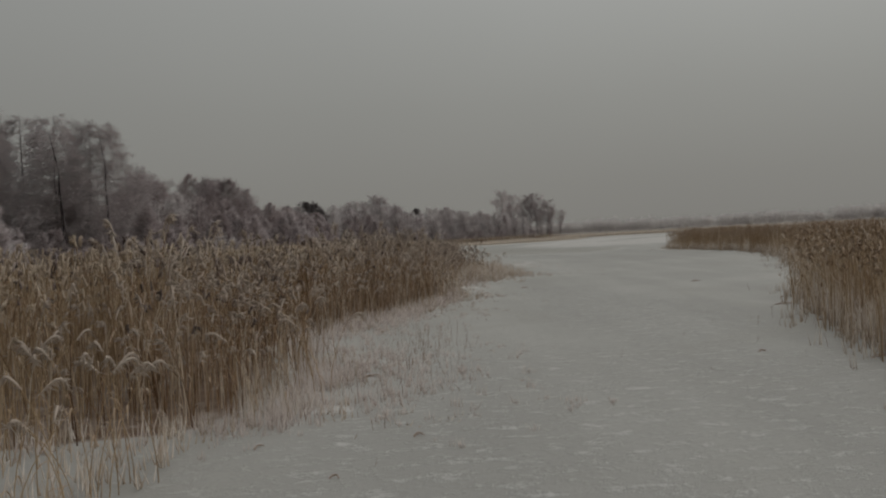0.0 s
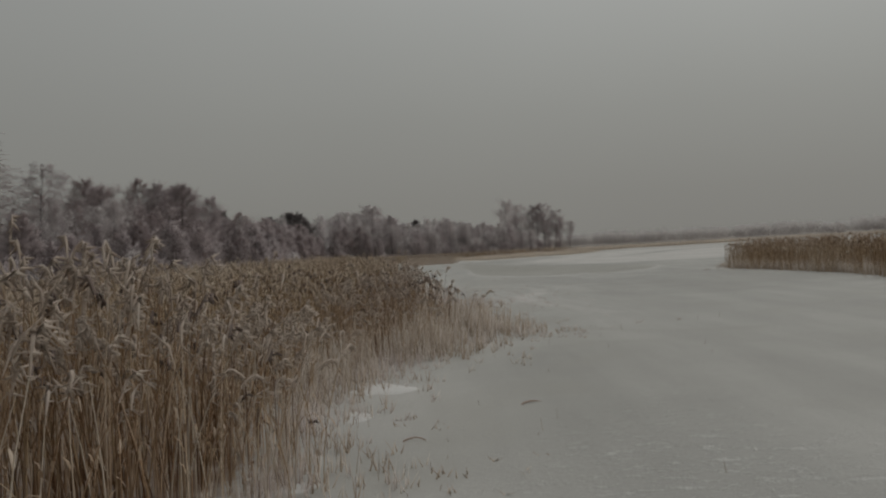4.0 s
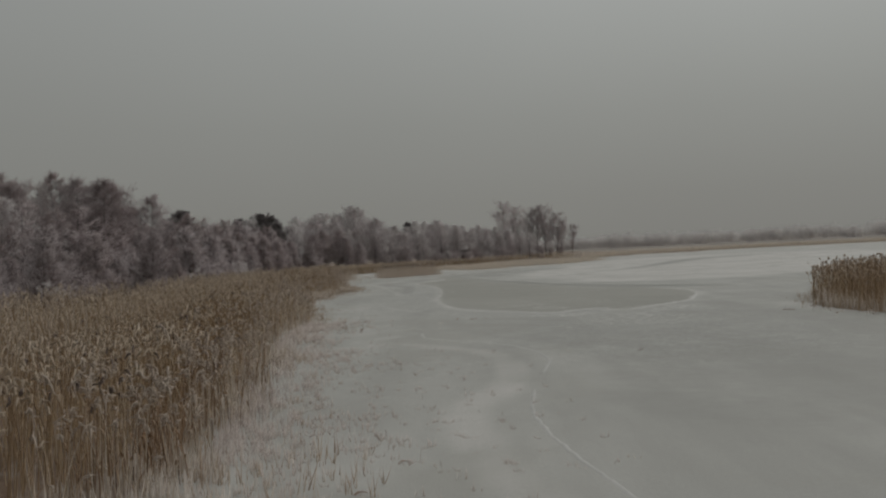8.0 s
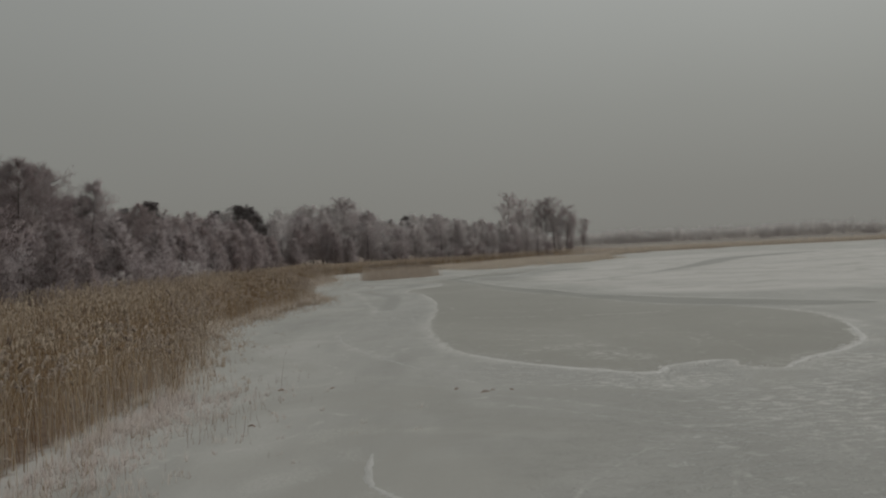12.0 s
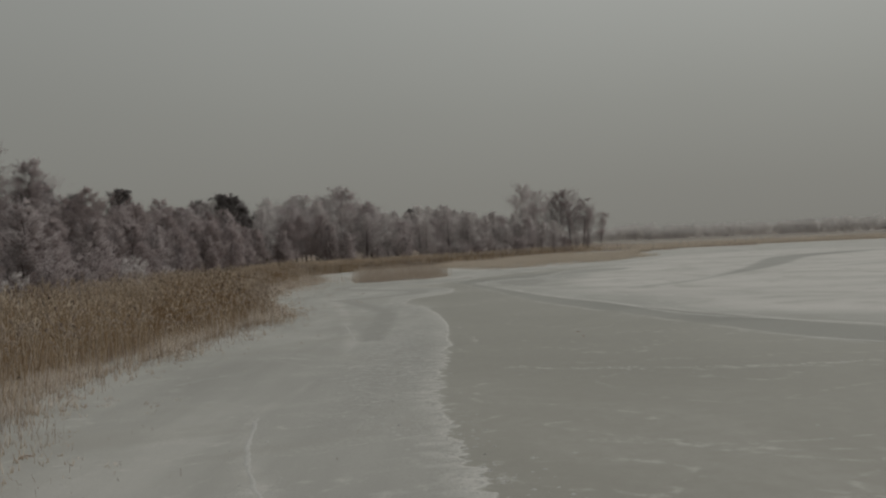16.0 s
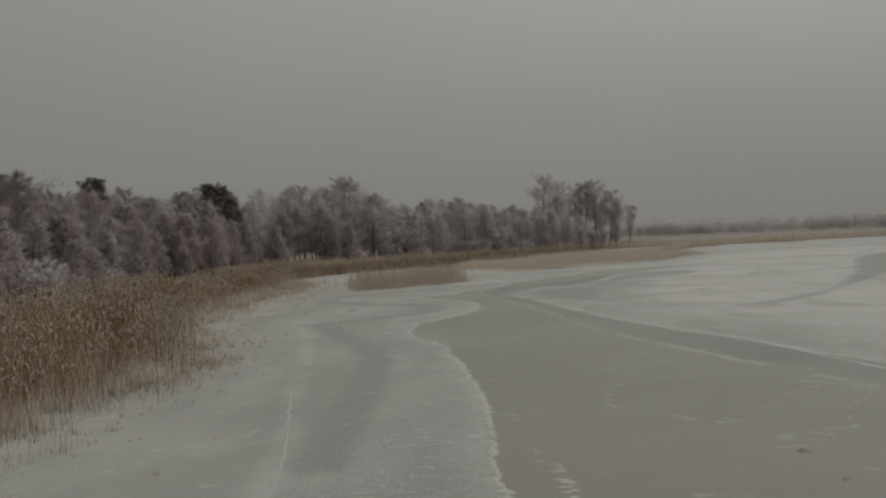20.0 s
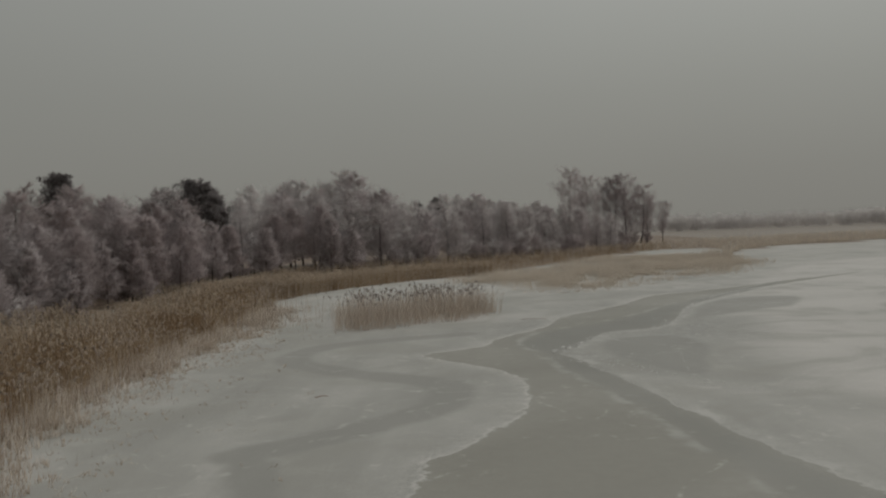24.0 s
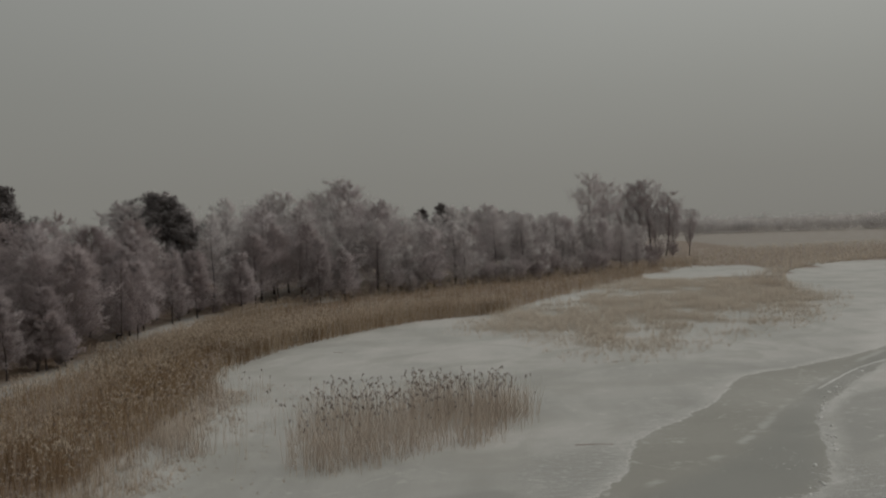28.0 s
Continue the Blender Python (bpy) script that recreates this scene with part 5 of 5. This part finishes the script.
BIRCH_LABEL = "frost-covered bare birch at the edge of the wood"
KINDS = {
    "birch": [tree(400 + k, "birch", 15 + k, 4.5 + 0.25 * k, 0.18, 100, 5200, (BARK, INNER_TWIG, (FROST_TWIG, RUSTY_TWIG, FROST_TWIG, HOAR_HAZE_TWIG, RUSTY_TWIG)[k]), BIRCH_LABEL, "birch tree") for k in range(5)],
    "hoary_hazed": [tree(410 + k, "birch", 15 + k, 4.6 + 0.2 * k, 0.12, 80, 2500, (BARK, HOAR_HAZE_TWIG, (HAZED_RIME_TWIG, HOAR_HAZE_TWIG, HAZED_RIME_TWIG, HAZED_RIME_TWIG)[k]), "birch pale with hoarfrost and painted haze along the wood", "birch tree") for k in range(4)],
    "larch": [tree(420 + k, "larch", 22.0 + k, 6.9, 0.2, 170, 4600, (BARK, HOAR_HAZE_TWIG, HAZED_ALDER_TWIG), "tall dark-trunked tree with level frosted boughs, paled for haze", "alder tree") for k in range(3)],
    "cone": [tree(440 + k, "cone", 8.5 + k, 2.5 + 0.2 * k, 0.14, 60, 2600, (BARK, INNER_TWIG, (FROST_TWIG, HOAR_HAZE_TWIG, HOAR_HAZE_TWIG)[k]), "young tree white with hoarfrost in front of the wood", "young tree") for k in range(3)],
    "shrub": [tree(460 + k, "shrub", 5.0 + 0.8 * k, 3.2, 0.1, 50, 1700, (BARK, INNER_TWIG, (FROST_TWIG, RUSTY_TWIG, HOAR_HAZE_TWIG)[k]), "frosted willow bush behind the reeds", "willow bush") for k in range(3)],
    "pale_shrub": [tree(470 + k, "shrub", 5.0 + 0.8 * k, 3.2, 0.08, 50, 1500, (BARK, FROST_TWIG, (HOAR_HAZE_TWIG, HAZED_RIME_TWIG)[k]), "willow bush pale with rime and painted haze behind the reeds", "willow bush") for k in range(2)],
    "pine": [pine(480 + k, 19.0 + k, 4.5, 0.28) for k in range(3)],
    "thin": [tree(500 + k, "birch", 16 + k, 4.4, 0.1, 40, 1000, (BARK, INNER_TWIG, (RUSTY_TWIG, FROST_TWIG, RUSTY_TWIG)[k]), "frosted tree deep within the wood", "woodland tree") for k in range(3)],
    "tall": [tree(520 + k, "fan", 22.0 + 0.7 * k, 4.5, 0.14, 84, 1700, (BARK, FROST_TWIG, HOAR_HAZE_TWIG), "tall airy frosted birch of a lone group", "birch tree") for k in range(3)],
}
used = {}
plant_rng = np.random.default_rng(31)


def stand(kind, x, y, height=None):
    """Sets one tree of a kind at a place, with its foot on the land."""
    shapes = KINDS[kind]
    number = used.get(kind, 0)
    used[kind] = number + 1
    one = shapes[number % len(shapes)]
    grown = max(v.co.z for v in one.children[0].data.vertices)
    size = (height / grown if height else 1.0) * plant_rng.uniform(0.95, 1.05)
    m = pose(x, y, float(land_height(x, y)) - 0.05, 0, 0, float(plant_rng.uniform(0, 360)))
    stout = size * plant_rng.uniform(0.85, 1.15)
    made = one if number < len(shapes) else copy_thing(one, m)
    made.matrix_basis = m @ Matrix.Diagonal((stout, stout, size, 1))
    return made


def wood_height(y, depth):
    """Height of the wood: bushes at its foot, tall trees farther in, where the shore turns north; a steep front beyond."""
    full = float(np.interp(y, [88, 160, 200, 235, 260, 292, 318, 333, 352, 368, 385, 410, 440], [13, 14, 15, 13.5, 15, 14, 14, 16.5, 18.3, 16.5, 15.5, 13.5, 12.5]))
    slope = np.interp(depth, [0, 6, 12, 19, 27], [0.30, 0.46, 0.62, 0.9, 1.0])
    steep = np.interp(depth, [0, 5, 12], [0.72, 0.96, 1.0])
    return full * float(slope + (steep - slope) * np.clip((y - 245) / 30, 0, 1))


def plant_wood():
    line = curve_through(WOOD, 20)
    line = line[(line[:, 1] > 88) & (line[:, 1] < 470)]
    run = np.r_[0, np.cumsum(np.linalg.norm(np.diff(line, axis=0), axis=1))]
    total = run[-1]

    def spot(s, depth):
        p = np.array([np.interp(s, run, line[:, k]) for k in (0, 1)])
        q = np.array([np.interp(s + 3, run, line[:, k]) for k in (0, 1)])
        t = (q - p) / (np.linalg.norm(q - p) + 1e-9)
        return p + np.array([-t[1], t[0]]) * depth

    rows = [(-0.5, 4.6, "edge"), (2.0, 4.8, "front"), (6, 5.6, "mid"), (12, 6.2, "mid"), (19, 7.2, "back"), (27, 8.4, "back")]
    for depth, gap, row in rows:
        s = plant_rng.uniform(0, gap)
        while s < total:
            x, y = spot(s, depth + plant_rng.normal(0, 1.3))
            s += gap * plant_rng.uniform(0.65, 1.4)
            if y > 425 and x > 24:
                continue
            full = wood_height(y, depth) * (0.62 if min(math.hypot(x + 48, y - 323), math.hypot(x + 72, y - 317)) < 6.5 else 1.0)
            # stretches seen from afar take the kinds paled for haze
            if row == "edge":
                if plant_rng.random() < (0.75 if not 262 < y < 346 else 0.15):
                    stand("shrub" if 255 < y < 335 or plant_rng.random() < 0.4 else "pale_shrub", x, y, plant_rng.uniform(2.6, 5.5))
            elif row == "front":
                kind = plant_rng.choice(["shrub", "cone", "birch"], p=[0.2, 0.42, 0.38])
                if y < 255 and kind == "birch":
                    kind = "shrub"
                stand({"shrub": "pale_shrub", "cone": "pale_shrub", "birch": "hoary_hazed"}[kind] if y > 345 else kind, x, y, {"shrub": plant_rng.uniform(4, 7), "cone": plant_rng.uniform(6, 10.5), "birch": full * plant_rng.uniform(0.8, 1.05)}[kind])
            elif full < 9.5:
                stand(plant_rng.choice(["shrub", "cone"]), x, y, full * plant_rng.uniform(0.8, 1.15))
            elif row == "mid":
                stand("hoary_hazed" if plant_rng.random() < np.interp(y, [240, 265, 300, 318, 340], [0.6, 0.25, 0.3, 0.9, 1.0]) else "birch", x, y, full * plant_rng.uniform(0.7, 1.06))
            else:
                stand("thin" if y < 330 and plant_rng.random() < 0.7 else "hoary_hazed", x, y, full * plant_rng.uniform(0.78, 1.08))


plant_wood()
for x, y, height in [(-45, 129, 22), (-48.3, 130, 22.8), (-52, 128.7, 22.6), (-49.5, 125, 19.5), (-57.6, 131, 22.6), (-60.5, 126, 24), (-65, 129, 25), (-68, 124, 25), (-57.5, 121, 21), (-53.3, 159, 18.5)]:
    stand("larch", x, y, height)
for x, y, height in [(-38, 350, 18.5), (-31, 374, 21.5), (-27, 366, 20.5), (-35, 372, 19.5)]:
    stand("hoary_hazed", x, y, height)
# trees that stand out against the sky
for x, y, height in [(-52.5, 214, 19.5), (-57.9, 220, 20.3), (-62.5, 218, 21.5), (-72.5, 222.6, 21), (-79.5, 230, 23.5), (-61.7, 242.5, 21.8), (-55.5, 246, 18.6), (-49.5, 251.2, 14.8)]:
    stand("birch", x, y, height)
for x, y, height in [(-46.4, 206, 9.5), (-30, 190, 5.2), (-34, 222, 5.5), (-42.5, 302.5, 12.5), (-40, 297, 9), (-26.7, 339, 10.8), (-23, 342, 9), (-38.7, 275, 7.5), (-36, 324, 9)]:
    stand("cone", x, y, height)
for x, y, height in [(-46.8, 330, 16.6), (-50.3, 331.7, 18.4), (-53.2, 334, 18.0), (-63.6, 345.2, 18.2), (-80.5, 334, 18.8), (-77.1, 328.6, 19.8), (-78.6, 293.6, 19.8), (-103, 332, 24), (-109, 338, 22.5), (-17, 505, 21), (-24, 506, 19), (-72, 246, 18), (-57, 262, 15)]:
    stand("pine", x, y, height)
# the lone group of tall birches at the end of the wood
for x, y, height in [(30.5, 432.5, 24.6), (37.8, 443, 23.8), (42.5, 449, 19.5), (46.3, 448, 23.2), (51, 451, 22.8), (56, 455, 19), (59, 458, 16.5), (64, 459, 14.2), (35, 441, 17), (53, 457, 16)]:
    stand("tall", x, y, height)
for x, y, height in [(27, 424, 6.5), (33, 428, 5.5), (39, 434, 5), (44, 438, 5.5), (52, 444, 6), (57, 450, 5), (20, 414, 8)]:
    stand("pale_shrub", x, y, height)


def far_woods():
    """The wood beyond the far shore, its haze put into a pale colour, too distant to tell its trees apart: crowns of
    many fine sprays.
    """
    rng = np.random.default_rng(41)
    pile = Pile()
    n, sprays = 1600, 120
    one = np.sort(rng.random(n))
    t, deep = np.repeat(one, sprays), np.repeat(rng.random(n), sprays)
    x = -60 + 1000 * t
    y = 800 + 60 * np.sin(t * 9) - 120 * t + 50 * deep
    swell = np.array([noise.noise((a * 0.028, 5.0, 3.0)) for a in -60 + 1000 * one])
    tall = np.repeat(12.2 * (1 + 0.4 * swell) + rng.normal(0, 1.6, n), sprays)
    out = rng.normal(0, 1, (n * sprays, 3))
    out /= np.linalg.norm(out, axis=1, keepdims=True)
    fill = rng.random(n * sprays) ** 0.4
    at = np.column_stack([x + out[:, 0] * 4.2 * fill, y + out[:, 1] * 3.0 * fill, tall * (0.46 + 0.46 * out[:, 2] * fill)])
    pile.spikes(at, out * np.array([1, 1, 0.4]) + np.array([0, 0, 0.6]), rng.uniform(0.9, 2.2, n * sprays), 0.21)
    return tagged(new("far_woods", pile.mesh("far_woods", [HAZED_WOOD])), "woodland beyond the far shore, paled with painted haze", "woodland", kind="stuff")


far_woods()


def tree_stump(x, y):
    """A dark rotten stump with a cap of snow, at the foot of the wood."""
    root = new("tree_stump")
    u = np.linspace(0, 1, 5)
    wood, cap = Pile(), Pile()
    wood.tube(np.column_stack([0.1 * u, 0.05 * u, 0.75 * u - 0.1]), 0.34 - 0.1 * u + 0.03 * np.sin(9 * u), 9)
    cap.tube([(0.1, 0.05, 0.62), (0.1, 0.05, 0.68), (0.1, 0.05, 0.76), (0.1, 0.05, 0.80)], [0.25, 0.29, 0.2, 0.02], 9)
    part("stump_wood", wood.mesh("stump_wood", [BARK]), root)
    part("snow_cap", cap.mesh("snow_cap", [SNOW]), root, "cap of snow")
    root.matrix_basis = pose(x, y, float(land_height(x, y)))
    return tagged(root, "dark rotten stump capped with snow beside the wood", "tree stump")


tree_stump(-42.5, 297)
